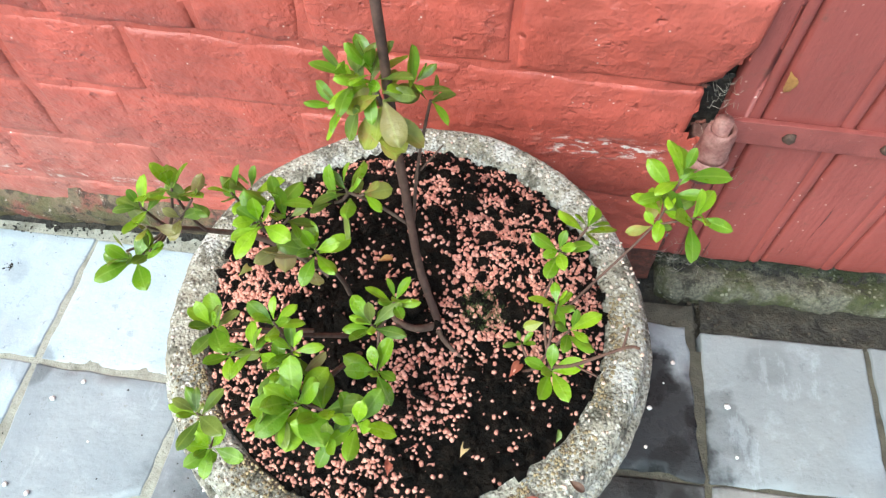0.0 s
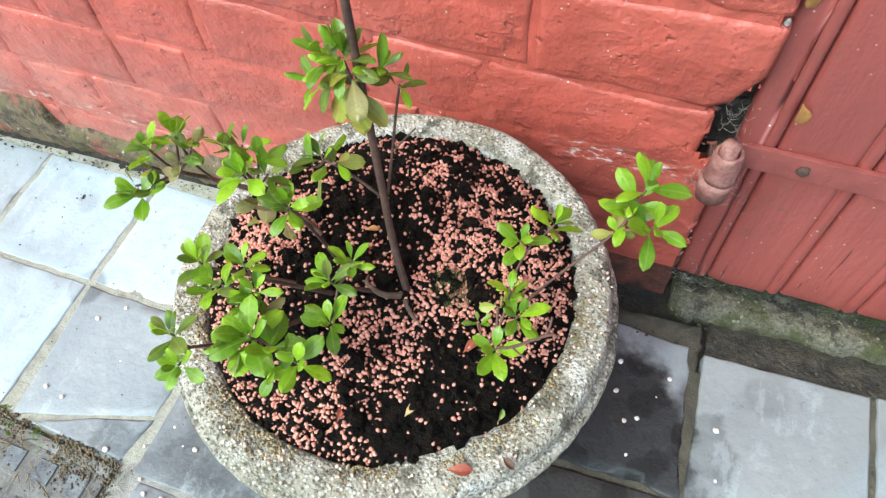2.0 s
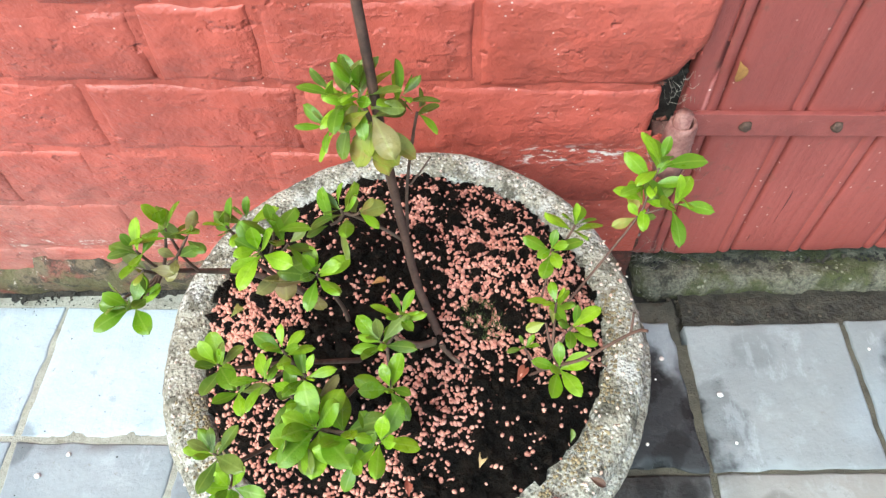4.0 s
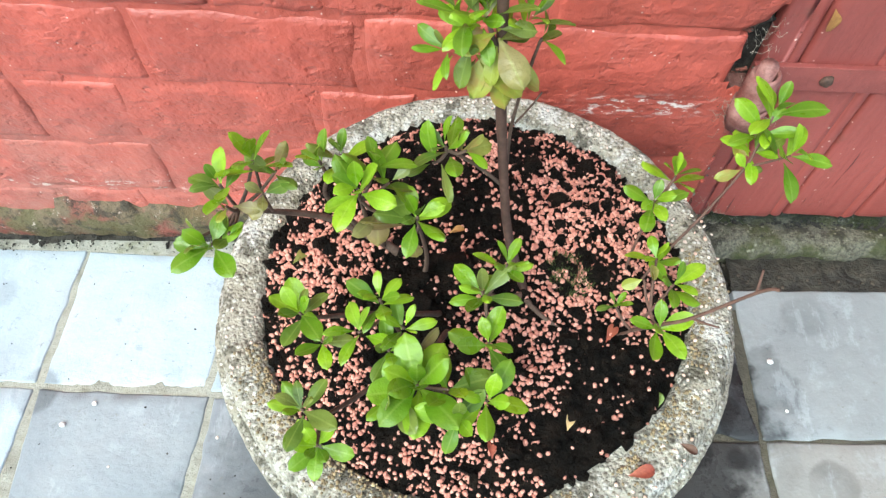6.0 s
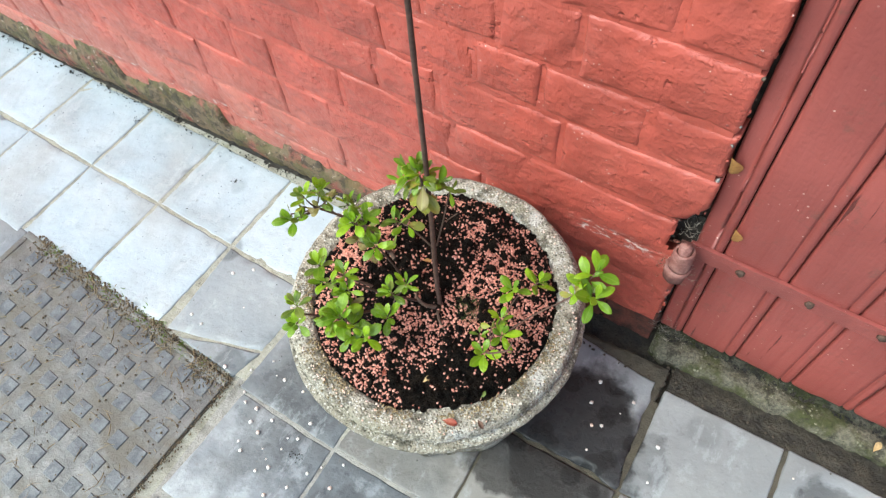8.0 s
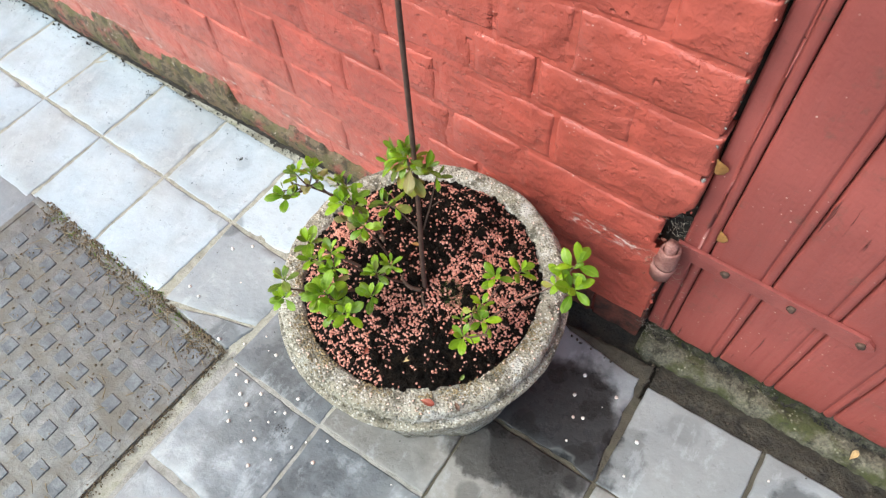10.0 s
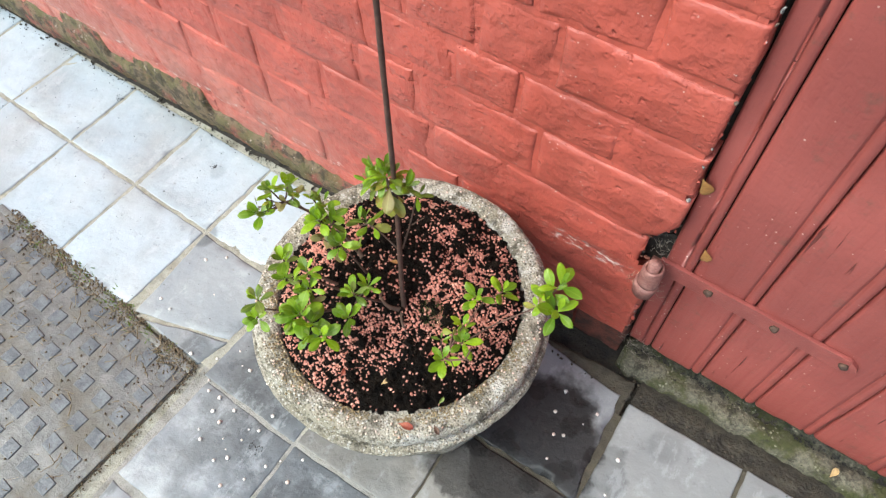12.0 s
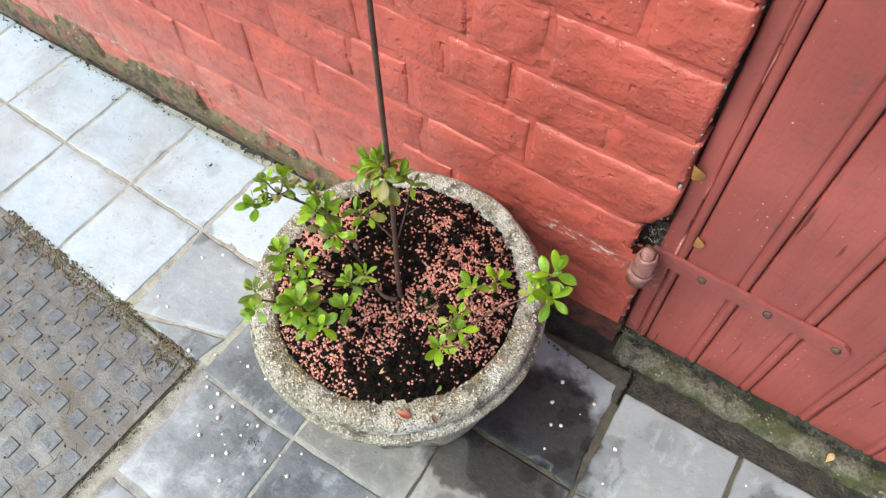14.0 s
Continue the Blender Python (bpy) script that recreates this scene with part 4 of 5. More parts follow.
verts, faces = [], []
for cx, cy, cz, rx, rz, count in ((0.242, -0.006, 0.245, 0.018, 0.020, 50), (0.262, 0.004, 0.040, 0.022, 0.024, 50), (0.224, -0.006, 0.258, 0.012, 0.018, 44), (0.236, 0.012, 0.325, 0.010, 0.014, 26)):
    for k in range(count):
        a = Vector((cx + rng.gauss(0, rx * 0.7), cy + rng.uniform(-0.010, 0.010), cz + rng.gauss(0, rz * 0.7)))
        b = a + Vector((rng.uniform(-0.016, 0.016), rng.uniform(-0.005, 0.005), rng.uniform(-0.014, 0.014)))
        mid, w, n = (a + b) / 2 + Vector((0, -0.002, -0.004)), rng.uniform(0.00008, 0.0002), len(verts)
        for p in (a, mid, b):
            verts += [p + Vector((w, 0, w)), p + Vector((-w, 0, w)), p + Vector((0, -w, -w))]
        for t in (0, 3):
            for i in range(3):
                p0, p1 = n + t + i, n + t + (i + 1) % 3
                faces.append((p0, p1, p1 + 3, p0 + 3))
tagged(new("cobweb", mesh_of("cobweb", verts, faces, SAND)), "dusty cobweb threads at the hinge and the door's corner", "cobweb", kind="stuff")

# ---- planter ----
PX, PY = -0.026, -0.2245
planter = thing("planter", "round weathered aggregate concrete planter with lichen on its rim", "planter", at=(PX, PY, 0))
prof = [(0.150, 0.22), (0.154, 0.26), (0.157, 0.28), (0.1595, 0.290), (0.163, 0.296), (0.168, 0.299), (0.175, 0.3005), (0.182, 0.301), (0.187, 0.3003), (0.1905, 0.2985), (0.1932, 0.295), (0.1948, 0.290), (0.1952, 0.2855), (0.1940, 0.2830), (0.1880, 0.2808), (0.1840, 0.2790), (0.1838, 0.2755), (0.1960, 0.2752), (0.2010, 0.2742), (0.2028, 0.272), (0.2035, 0.268), (0.2018, 0.262), (0.1965, 0.256), (0.190, 0.244), (0.188, 0.215), (0.182, 0.19), (0.175, 0.16), (0.169, 0.13), (0.163, 0.10), (0.157, 0.07), (0.151, 0.04), (0.147, 0.015), (0.145, 0.0), (0.02, 0.0)]


def weather(p):
    w = noise.noise_vector(p * 14) * 0.0022 + noise.noise_vector(p * 55) * 0.0011 + noise.noise_vector(p * 160) * 0.0009
    r = math.hypot(p.x, p.y)
    a = math.degrees(math.atan2(p.y, p.x))
    if r < 0.166 and -75 < a < -35:  # a thick lump of concrete inside the rim
        w -= Vector((p.x, p.y, 0)) / r * (0.010 * math.sin(math.radians((a + 75) * 4.5)) + 0.004 * noise.noise(p * 60))
    return w if p.z > 0.01 else Vector((w.x, w.y, 0))


cut = next(i for i, (r, z) in enumerate(prof) if z < 0.2800)
v, f = lathe(prof[: cut + 1], 240, weather)
part("rim", mesh_of("rim", v, f, AGGREGATE), AGGREGATE, planter, "broad rounded rim speckled with lichen and litter")
v, f = lathe(prof[cut:], 240, weather)
part("bowl", mesh_of("bowl", v, f, AGGREGATE), AGGREGATE, planter)

# soil: heaped a little towards the stem
R_SOIL = 0.1625


def soil_z(x, y):
    dx, dy = x - PX, y - PY
    r = math.hypot(dx, dy) / R_SOIL
    p = Vector((x, y, 0))
    return 0.290 + 0.061 * max(0.0, 1 - r * r) ** 0.75 + 0.006 * noise.noise(p * 24) + 0.0035 * noise.noise(p * 70) + 0.0016 * noise.noise(p * 190)


verts, faces = [(PX, PY, soil_z(PX, PY))], []
rings, spokes = 70, 150
for i in range(1, rings + 1):
    for k in range(spokes):
        a = 2 * math.pi * k / spokes
        r = R_SOIL * i / rings
        x, y = PX + r * math.cos(a), PY + r * math.sin(a)
        verts.append((x, y, soil_z(x, y)))
for k in range(spokes):
    faces.append((0, 1 + k, 1 + (k + 1) % spokes))
for i in range(rings - 1):
    for k in range(spokes):
        a, b = 1 + i * spokes + k, 1 + i * spokes + (k + 1) % spokes
        faces.append((a, a + spokes, b + spokes, b))
tagged(new("soil", mesh_of("soil", verts, faces, SOIL)), "black moist potting soil filling the planter", "soil", kind="stuff")

ICO = bmesh.new()
bmesh.ops.create_icosphere(ICO, subdivisions=1, radius=1.0)
ICO_V, ICO_F = [v.co.copy() for v in ICO.verts], [tuple(v.index for v in f.verts) for f in ICO.faces]
ICO2 = bmesh.new()
bmesh.ops.create_icosphere(ICO2, subdivisions=2, radius=1.0)
ICO2_V, ICO2_F = [v.co.copy() for v in ICO2.verts], [tuple(v.index for v in f.verts) for f in ICO2.faces]
ICO.free(), ICO2.free()


def grains(name, spots, mat, label, category, jagged=0.12):
    """Small lumps at (x, y, z, radius), joined."""
    verts, faces = [], []
    for x, y, z, r in spots:
        n = len(verts)
        e = Euler((rng.uniform(0, 6), rng.uniform(0, 6), rng.uniform(0, 6))).to_matrix()
        s = Vector((rng.uniform(0.75, 1.25), rng.uniform(0.75, 1.1), rng.uniform(0.6, 1.0))) * r
        for v in ICO_V:
            verts.append(e @ Vector((v.x * s.x, v.y * s.y, v.z * s.z)) * (1 + rng.uniform(-jagged, jagged)) + Vector((x, y, z)))
        faces.extend(tuple(n + i for i in f) for f in ICO_F)
    return tagged(new(name, mesh_of(name, verts, faces, mat, jagged < 0.3)), label, category, kind="stuff")


def rich(x, y):
    """How thickly the pellets lie."""
    d = 0.42 + 0.70 * noise.noise(Vector((x * 21, y * 21, 4))) + 0.50 * noise.noise(Vector((x * 55, y * 55, 9)))
    for cx, cy, gain, wide in ((-0.14, -0.215, 0.7, 0.0016), (0.040, -0.170, 0.5, 0.0030), (0.085, -0.205, 0.6, 0.0018), (0.030, -0.243, 0.55, 0.0008), (0.008, -0.296, 0.55, 0.0009), (-0.036, -0.366, 0.5, 0.0012), (-0.10, -0.360, 0.6, 0.0012), (0.0, -0.345, 0.3, 0.0008), (0.10, -0.250, 0.4, 0.0008), (-0.155, -0.31, 0.5, 0.0012)):
        d += gain * math.exp(-((x - cx) ** 2 + (y - cy) ** 2) / wide)
    for cx, cy, gain, wide in ((0.062, -0.318, 0.60, 0.0022), (0.030, -0.355, 0.45, 0.0008), (-0.060, -0.165, 0.8, 0.0014), (-0.005, -0.205, 0.7, 0.0005), (0.000, -0.265, 0.6, 0.0005), (-0.08, -0.335, 0.5, 0.0012), (-0.05, -0.235, 0.4, 0.0008)):
        d -= gain * math.exp(-((x - cx) ** 2 + (y - cy) ** 2) / wide)
    return d


spots = []
while len(spots) < 7600:
    a, r = rng.uniform(0, 2 * math.pi), R_SOIL * math.sqrt(rng.random())
    x, y = PX + r * math.cos(a), PY + r * math.sin(a)
    if rng.random() * 1.25 < max(0.085, rich(x, y) - 0.12) and r < 0.160:
        q = rng.uniform(0.0010, 0.0023)
        spots.append((x, y, soil_z(x, y) + q * rng.uniform(0.2, 1.1), q))
grains("fertiliser_pellets", spots, PELLET, "salmon-pink fertiliser pellets scattered thickly on dark soil", "pellets")
spots = []
for k in range(2200):
    a, r = rng.uniform(0, 2 * math.pi), R_SOIL * math.sqrt(rng.random())
    x, y = PX + r * math.cos(a), PY + r * math.sin(a)
    q = rng.uniform(0.0012, 0.0045) if k % 9 else rng.uniform(0.004, 0.008)
    spots.append((x, y, soil_z(x, y) + q * 0.15, q))
grains("soil_crumbs", spots, SOIL, "black crumbs of potting soil", "soil", 0.45)
spots = []
for k in range(150):
    a, r = math.radians(rng.uniform(0, 360)) if k % 3 == 0 else math.radians(rng.uniform(-170, 30)), rng.uniform(0.164, 0.192)
    q = rng.uniform(0.0009, 0.0019)
    spots.append((PX + r * math.cos(a), PY + r * math.sin(a), 0.3015 + q * 0.3, q))
grains("rim_pellets", spots, PALE_PELLET, "pale pellets lying on the planter's rim", "pellets")
# pellets spilt on the paving, one by one
spilt = [(x, y, rng.uniform(0.0026, 0.0036)) for x, y in (
    (-0.496, -0.361), (-0.467, -0.367), (-0.374, -0.409), (-0.266, -0.376), (-0.271, -0.463), (-0.241, -0.443), (-0.249, -0.471), (-0.256, -0.509), (-0.214, -0.522), (-0.198, -0.507), (-0.137, -0.483), (-0.178, -0.545), (-0.092, -0.483),
    (-0.181, -0.415), (-0.225, -0.377), (-0.184, -0.446), (-0.453, -0.232), (-0.483, -0.257), (-0.301, -0.441), (-0.277, -0.440), (0.202, -0.116), (0.204, -0.155), (0.220, -0.189), (0.234, -0.182), (0.263, -0.122), (0.324, -0.170))]
for k in range(24):
    a, r = math.radians(rng.uniform(175, 290)), 0.22 + abs(rng.gauss(0, 0.13))
    spilt.append((PX + r * math.cos(a), PY + r * math.sin(a), rng.uniform(0.0012, 0.0026)))
for k in range(14):
    spilt.append((rng.uniform(0.2, 0.75), rng.uniform(-0.5, -0.10), rng.uniform(0.0011, 0.0022)))
pellet_meshes = []
for k in range(4):
    lump = [v * (1 + 0.22 * noise.noise(v * 1.7 + Vector((k * 7, 0, 0)))) for v in ICO2_V]
    pellet_meshes.append(mesh_of("pellet", [Vector((v.x * 1.1, v.y, v.z * 0.8)) for v in lump], ICO2_F, SPILT_PELLET))
for k, (x, y, r) in enumerate(spilt):
    o = tagged(new("pellet", pellet_meshes[k % 4]), "pale fertiliser pellet spilt on the grey paving", "pellet", "spilt pellets")
    o.location, o.rotation_euler, o.scale = (x, y, r * 0.62), (0, 0, rng.uniform(0, 6.28)), (r, r, r)

spots = []
for k in range(1500):
    a = math.radians(rng.uniform(175, 375))
    r = 0.163 + abs(rng.gauss(0, 0.012))
    if r < 0.192 and noise.noise(Vector((math.cos(a) * 3.4, math.sin(a) * 3.4, 2))) > -0.12:
        spots.append((PX + r * math.cos(a), PY + r * math.sin(a), 0.3005, rng.uniform(0.0006, 0.0018)))
grains("rim_litter", spots, STRAW, "brown crumbs of litter on the planter's rim", "litter")

# ---- shrub ----


def leaf_mesh(name, mat, curl, fold, blunt, cup=0.05):
    """A leaf along +x of length 1: oblong with a blunt tip, folded at the midrib, bent along its length."""
    n, m = 11, 2
    verts, faces = [], []
    for i in range(n + 1):
        t = i / n
        w = 0.225 * max(0.0, math.sin(math.pi * min(1.0, t**blunt))) ** (1.0 if t < 0.55 else 0.50) + 0.016 * (1 - t)
        for j in range(-m, m + 1):
            s = j / m
            z = -curl * t * t + fold * abs(s) * w * 2.2 - cup * s * s * t
            verts.append((t, s * w, z + 0.10 * t))
    k = 2 * m + 1
    for i in range(n):
        for j in range(k - 1):
            a = i * k + j
            faces.append((a, a + k, a + k + 1, a + 1))
    return mesh_of(name, verts, faces, mat)


LEAVES = {}
for key, mat in (("fresh", LEAF), ("old", LEAF_DARK), ("yellow", LEAF_YELLOW), ("bronze", LEAF_BRONZE)):
    LEAVES[key] = [leaf_mesh("leaf", mat, c, f, b, u) for c, f, b, u in ((0.08, 0.14, 1.35, 0.05), (0.24, 0.08, 1.45, 0.08), (-0.08, 0.20, 1.25, 0.02), (0.30, 0.12, 1.5, 0.06), (0.0, 0.05, 1.4, 0.12))]

SX, SY = 0.0, -0.244
shrub = thing("azalea_shrub", "small azalea with bright green leaf rosettes and one tall bare stem", "shrub", at=(SX, SY, 0.30))


def limb(name, points, r0, r1, mat, label=""):
    pts = [Vector(p) - Vector((SX, SY, 0.30)) for p in points]
    n = len(pts) - 1
    v, f = tube(pts, [r0 + (r1 - r0) * i / n for i in range(n + 1)])
    return part(name, mesh_of(name, v, f, mat), mat, shrub, label)


def rosette(branch, centre, count, size, axis=(0, 0, 1), kinds="fffo", spread=(22, 84), start=0.0, wide=1.0):
    """Leaves set spirally round a shoot's tip: the lowest lie flat, the youngest stand up."""
    lookup = {"f": "fresh", "o": "old", "y": "yellow", "b": "bronze"}
    ax = Vector(axis).normalized()
    side = ax.orthogonal().normalized()
    base = Vector(centre) - Vector((SX, SY, 0.30))
    for k in range(count):
        f = (k + 0.5) / count
        a = start + 2.39996 * k + rng.uniform(-0.28, 0.28)
        tilt = math.radians(spread[1] + (spread[0] - spread[1]) * f**1.4 + rng.uniform(-13, 11))
        out = Matrix.Rotation(a, 3, ax) @ side
        along = (out * math.sin(tilt) + ax * math.cos(tilt)).normalized()
        up = (ax - along * ax.dot(along)).normalized()
        across = up.cross(along)
        s = size * rng.uniform(0.84, 1.12) * (1.0 if f < 0.6 else 0.72)
        m = Matrix((along, across, up)).transposed().to_4x4()
        roll = Matrix.Rotation(rng.uniform(-0.38, 0.38), 4, "X")
        o = part("leaf", rng.choice(LEAVES[lookup[kinds[k % len(kinds)]]]), None, branch)
        o.matrix_basis = Matrix.Translation(base + ax * (size * 0.5 * (f - 0.75)) + along * 0.0012) @ m @ roll @ Matrix.Diagonal((s, s * wide * rng.uniform(1.0, 1.2), s, 1))


def shoot(points, r0, r1, tips, mat=BARK, name="branch"):
    """A branch and its rosettes: (centre, leaves, leaf length, axis, kinds, breadth)."""
    b = limb(name, points, r0, r1, mat)
    for i, (c, n, s, ax, kinds, wide) in enumerate(tips):
        near = min((Vector(p) for p in points), key=lambda p: (p - Vector(c)).length)
        if (near - Vector(c)).length > 0.004:
            limb("twig", [near, (near + Vector(c)) / 2 - Vector((0, 0, 0.003)), c], 0.0012, 0.0008, mat)
        rosette(b, c, n, s, ax, kinds, start=i * 1.3 + c[0] * 40, wide=wide)
    return b


main = limb("main_stem", [(0.010, -0.260, 0.330), (0.005, -0.252, 0.354), (-0.002, -0.243, 0.376), (-0.0078, -0.2335, 0.40), (-0.0125, -0.223, 0.45), (-0.0165, -0.214, 0.50), (-0.0195, -0.204, 0.60), (-0.0235, -0.194, 0.70), (-0.0255, -0.186, 0.80), (-0.028, -0.174, 0.98)], 0.0031, 0.0026, STAKE, "tall thin dark bare stem")
limb("root", [(0.010, -0.254, 0.343), (-0.006, -0.266, 0.356), (-0.022, -0.262, 0.358), (-0.026, -0.252, 0.352)], 0.0032, 0.0014, BARK)
limb("root", [(0.004, -0.255, 0.346), (0.016, -0.272, 0.348), (0.034, -0.282, 0.340)], 0.0026, 0.0010, BARK)
# leafy tuft half way up the stem
tuft = limb("branch", [(-0.0165, -0.214, 0.505), (-0.020, -0.215, 0.525), (-0.025, -0.212, 0.545)], 0.0018, 0.0012, BARK)
rosette(tuft, (-0.025, -0.210, 0.550), 9, 0.025, (-0.1, 0.0, 1), "ffo", (10, 75), 0.2, 0.78)
rosette(tuft, (-0.038, -0.212, 0.548), 6, 0.024, (-0.6, -0.1, 1), "ffo", (15, 75), 1.4, 0.72)
rosette(tuft, (-0.044, -0.218, 0.530), 7, 0.020, (-0.7, -0.4, 0.8), "ffo", (15, 85), 0.6, 0.66)
rosette(tuft, (-0.004, -0.207, 0.540), 7, 0.021, (0.5, 0.1, 1), "ffo", (15, 85), 0.8, 0.70)
rosette(tuft, (-0.020, -0.216, 0.540), 7, 0.026, (0.0, -0.3, 1), "yoyby", (85, 118), 3.6, 1.05)
rosette(tuft, (-0.020, -0.218, 0.534), 7, 0.031, (0.0, -0.1, 1), "yyoy", (120, 158), 4.4, 0.88)
rosette(tuft, (-0.028, -0.213, 0.544), 6, 0.021, (-0.2, -0.4, 1), "ffo", (50, 95), 1.9, 0.8)
rosette(tuft, (-0.032, -0.217, 0.532), 4, 0.027, (-0.3, -0.1, 1), "oyo", (120, 150), 2.4, 1.0)
shoot([(-0.010, -0.222, 0.43), (-0.008, -0.206, 0.462), (-0.001, -0.202, 0.503), (0.003, -0.201, 0.522)], 0.0012, 0.0008, [((0.004, -0.201, 0.524), 5, 0.018, (0.6, 0.1, 0.8), "oof", 0.6)])
limb("twig", [(-0.006, -0.205, 0.462), (0.002, -0.203, 0.474), (0.008, -0.198, 0.480)], 0.0008, 0.0005, BARK)
shoot([(-0.012, -0.226, 0.43), (-0.028, -0.230, 0.455), (-0.044, -0.234, 0.474)], 0.0012, 0.0009, [((-0.045, -0.235, 0.478), 7, 0.022, (-0.3, 0.1, 1), "ffo", 0.85), ((-0.034, -0.236, 0.476), 4, 0.018, (0.6, -0.3, 0.6), "yof", 1.0), ((-0.052, -0.240, 0.470), 3, 0.022, (-0.6, -0.5, 0.5), "of", 0.9)])
# long branch over the rim to the left
shoot([(-0.060, -0.240, 0.325), (-0.081, -0.224, 0.344), (-0.103, -0.219, 0.361), (-0.128, -0.220, 0.384), (-0.154, -0.233, 0.410), (-0.166, -0.248, 0.435)], 0.0040, 0.0013,
      [((-0.145, -0.250, 0.484), 8, 0.022, (-0.1, 0.3, 1), "fff", 1.0), ((-0.134, -0.252, 0.478), 5, 0.016, (0.4, -0.1, 0.8), "oob", 0.95), ((-0.141, -0.261, 0.470), 4, 0.016, (0.1, -0.5, 0.6), "bob", 1.0),
       ((-0.162, -0.261, 0.478), 8, 0.018, (-0.2, 0.1, 1), "ffo", 0.9), ((-0.160, -0.268, 0.468), 4, 0.016, (-0.2, -0.5, 0.6), "boy", 1.0),
       ((-0.171, -0.283, 0.452), 8, 0.021, (-0.2, -0.3, 1), "fff", 1.0), ((-0.162, -0.276, 0.453), 4, 0.017, (0.4, 0.2, 0.8), "oof", 0.95), ((-0.178, -0.276, 0.450), 3, 0.016, (-0.7, 0.2, 0.8), "oo", 0.9)])
limb("twig", [(-0.154, -0.233, 0.410), (-0.150, -0.244, 0.445), (-0.145, -0.250, 0.480)], 0.0012, 0.0008, BARK)
shoot([(-0.103, -0.219, 0.361), (-0.112, -0.226, 0.400), (-0.118, -0.233, 0.429), (-0.110, -0.241, 0.460)], 0.0019, 0.0010,
      [((-0.112, -0.245, 0.478), 5, 0.018, (-0.4, 0.1, 1), "fff", 0.95), ((-0.101, -0.241, 0.478), 6, 0.019, (0.1, 0.3, 1), "ffo", 1.0)])
shoot([(-0.090, -0.222, 0.350), (-0.094, -0.238, 0.405), (-0.092, -0.254, 0.455)], 0.0020, 0.0010,
      [((-0.090, -0.263, 0.478), 9, 0.021, (-0.1, -0.2, 1), "fff", 1.0), ((-0.081, -0.253, 0.484), 6, 0.020, (0.2, 0.3, 1), "fff", 0.95), ((-0.074, -0.258, 0.477), 4, 0.019, (0.7, 0.0, 0.7), "off", 0.9), ((-0.082, -0.262, 0.455), 3, 0.028, (0.1, -0.7, 0.3), "bob", 1.05)])
shoot([(-0.062, -0.238, 0.335), (-0.058, -0.250, 0.385), (-0.060, -0.262, 0.440)], 0.0020, 0.0010,
      [((-0.060, -0.267, 0.458), 9, 0.021, (0.2, -0.1, 1), "ffo", 0.95), ((-0.064, -0.271, 0.445), 2, 0.027, (0.0, -1.0, -0.4), "bb", 1.05)])
# low growth in front
shoot([(-0.060, -0.262, 0.325), (-0.098, -0.282, 0.365), (-0.126, -0.300, 0.398)], 0.0024, 0.0011,
      [((-0.128, -0.303, 0.412), 9, 0.022, (-0.15, 0, 1), "foof", 0.95), ((-0.115, -0.317, 0.403), 7, 0.018, (0.2, -0.2, 1), "fof", 0.9)])
shoot([(-0.045, -0.265, 0.330), (-0.062, -0.288, 0.380), (-0.076, -0.309, 0.425)], 0.0022, 0.0011,
      [((-0.079, -0.308, 0.441), 9, 0.019, (0.0, 0.2, 1), "ff", 0.85), ((-0.066, -0.321, 0.433), 7, 0.019, (0.3, 0, 1), "ff", 0.75), ((-0.090, -0.324, 0.434), 5, 0.021, (-0.4, -0.1, 1), "fff", 0.85), ((-0.074, -0.332, 0.428), 5, 0.018, (0.1, -0.4, 1), "fo", 0.9), ((-0.060, -0.332, 0.424), 2, 0.022, (0.8, 0.1, 0.3), "yb", 0.8)])
shoot([(-0.040, -0.270, 0.330), (-0.052, -0.310, 0.375), (-0.059, -0.345, 0.415)], 0.0024, 0.0012,
      [((-0.058, -0.351, 0.430), 11, 0.027, (-0.05, -0.15, 1), "fff", 1.08), ((-0.072, -0.357, 0.424), 4, 0.024, (-0.5, -0.3, 0.9), "off", 1.0), ((-0.042, -0.352, 0.427), 5, 0.023, (0.3, 0.1, 1), "ffo", 1.0), ((-0.022, -0.357, 0.425), 8, 0.023, (0.2, -0.1, 1), "fff", 0.95), ((-0.037, -0.365, 0.420), 5, 0.022, (0.0, -0.4, 0.9), "fof", 0.9)])
shoot([(-0.020, -0.258, 0.340), (-0.020, -0.275, 0.375), (-0.022, -0.294, 0.415)], 0.0022, 0.0011,
      [((-0.011, -0.285, 0.439), 8, 0.018, (0.2, 0.1, 1), "ff", 0.72), ((-0.024, -0.298, 0.429), 10, 0.021, (-0.1, 0, 1), "ffo", 0.78), ((-0.020, -0.318, 0.406), 7, 0.021, (0.1, -0.1, 1), "fff", 0.95)])
shoot([(-0.065, -0.290, 0.320), (-0.098, -0.330, 0.350), (-0.116, -0.358, 0.388)], 0.0020, 0.0011,
      [((-0.120, -0.359, 0.412), 9, 0.021, (-0.1, 0.1, 1), "foo", 0.85), ((-0.113, -0.374, 0.395), 9, 0.020, (0, -0.3, 1), "ff", 0.95)])
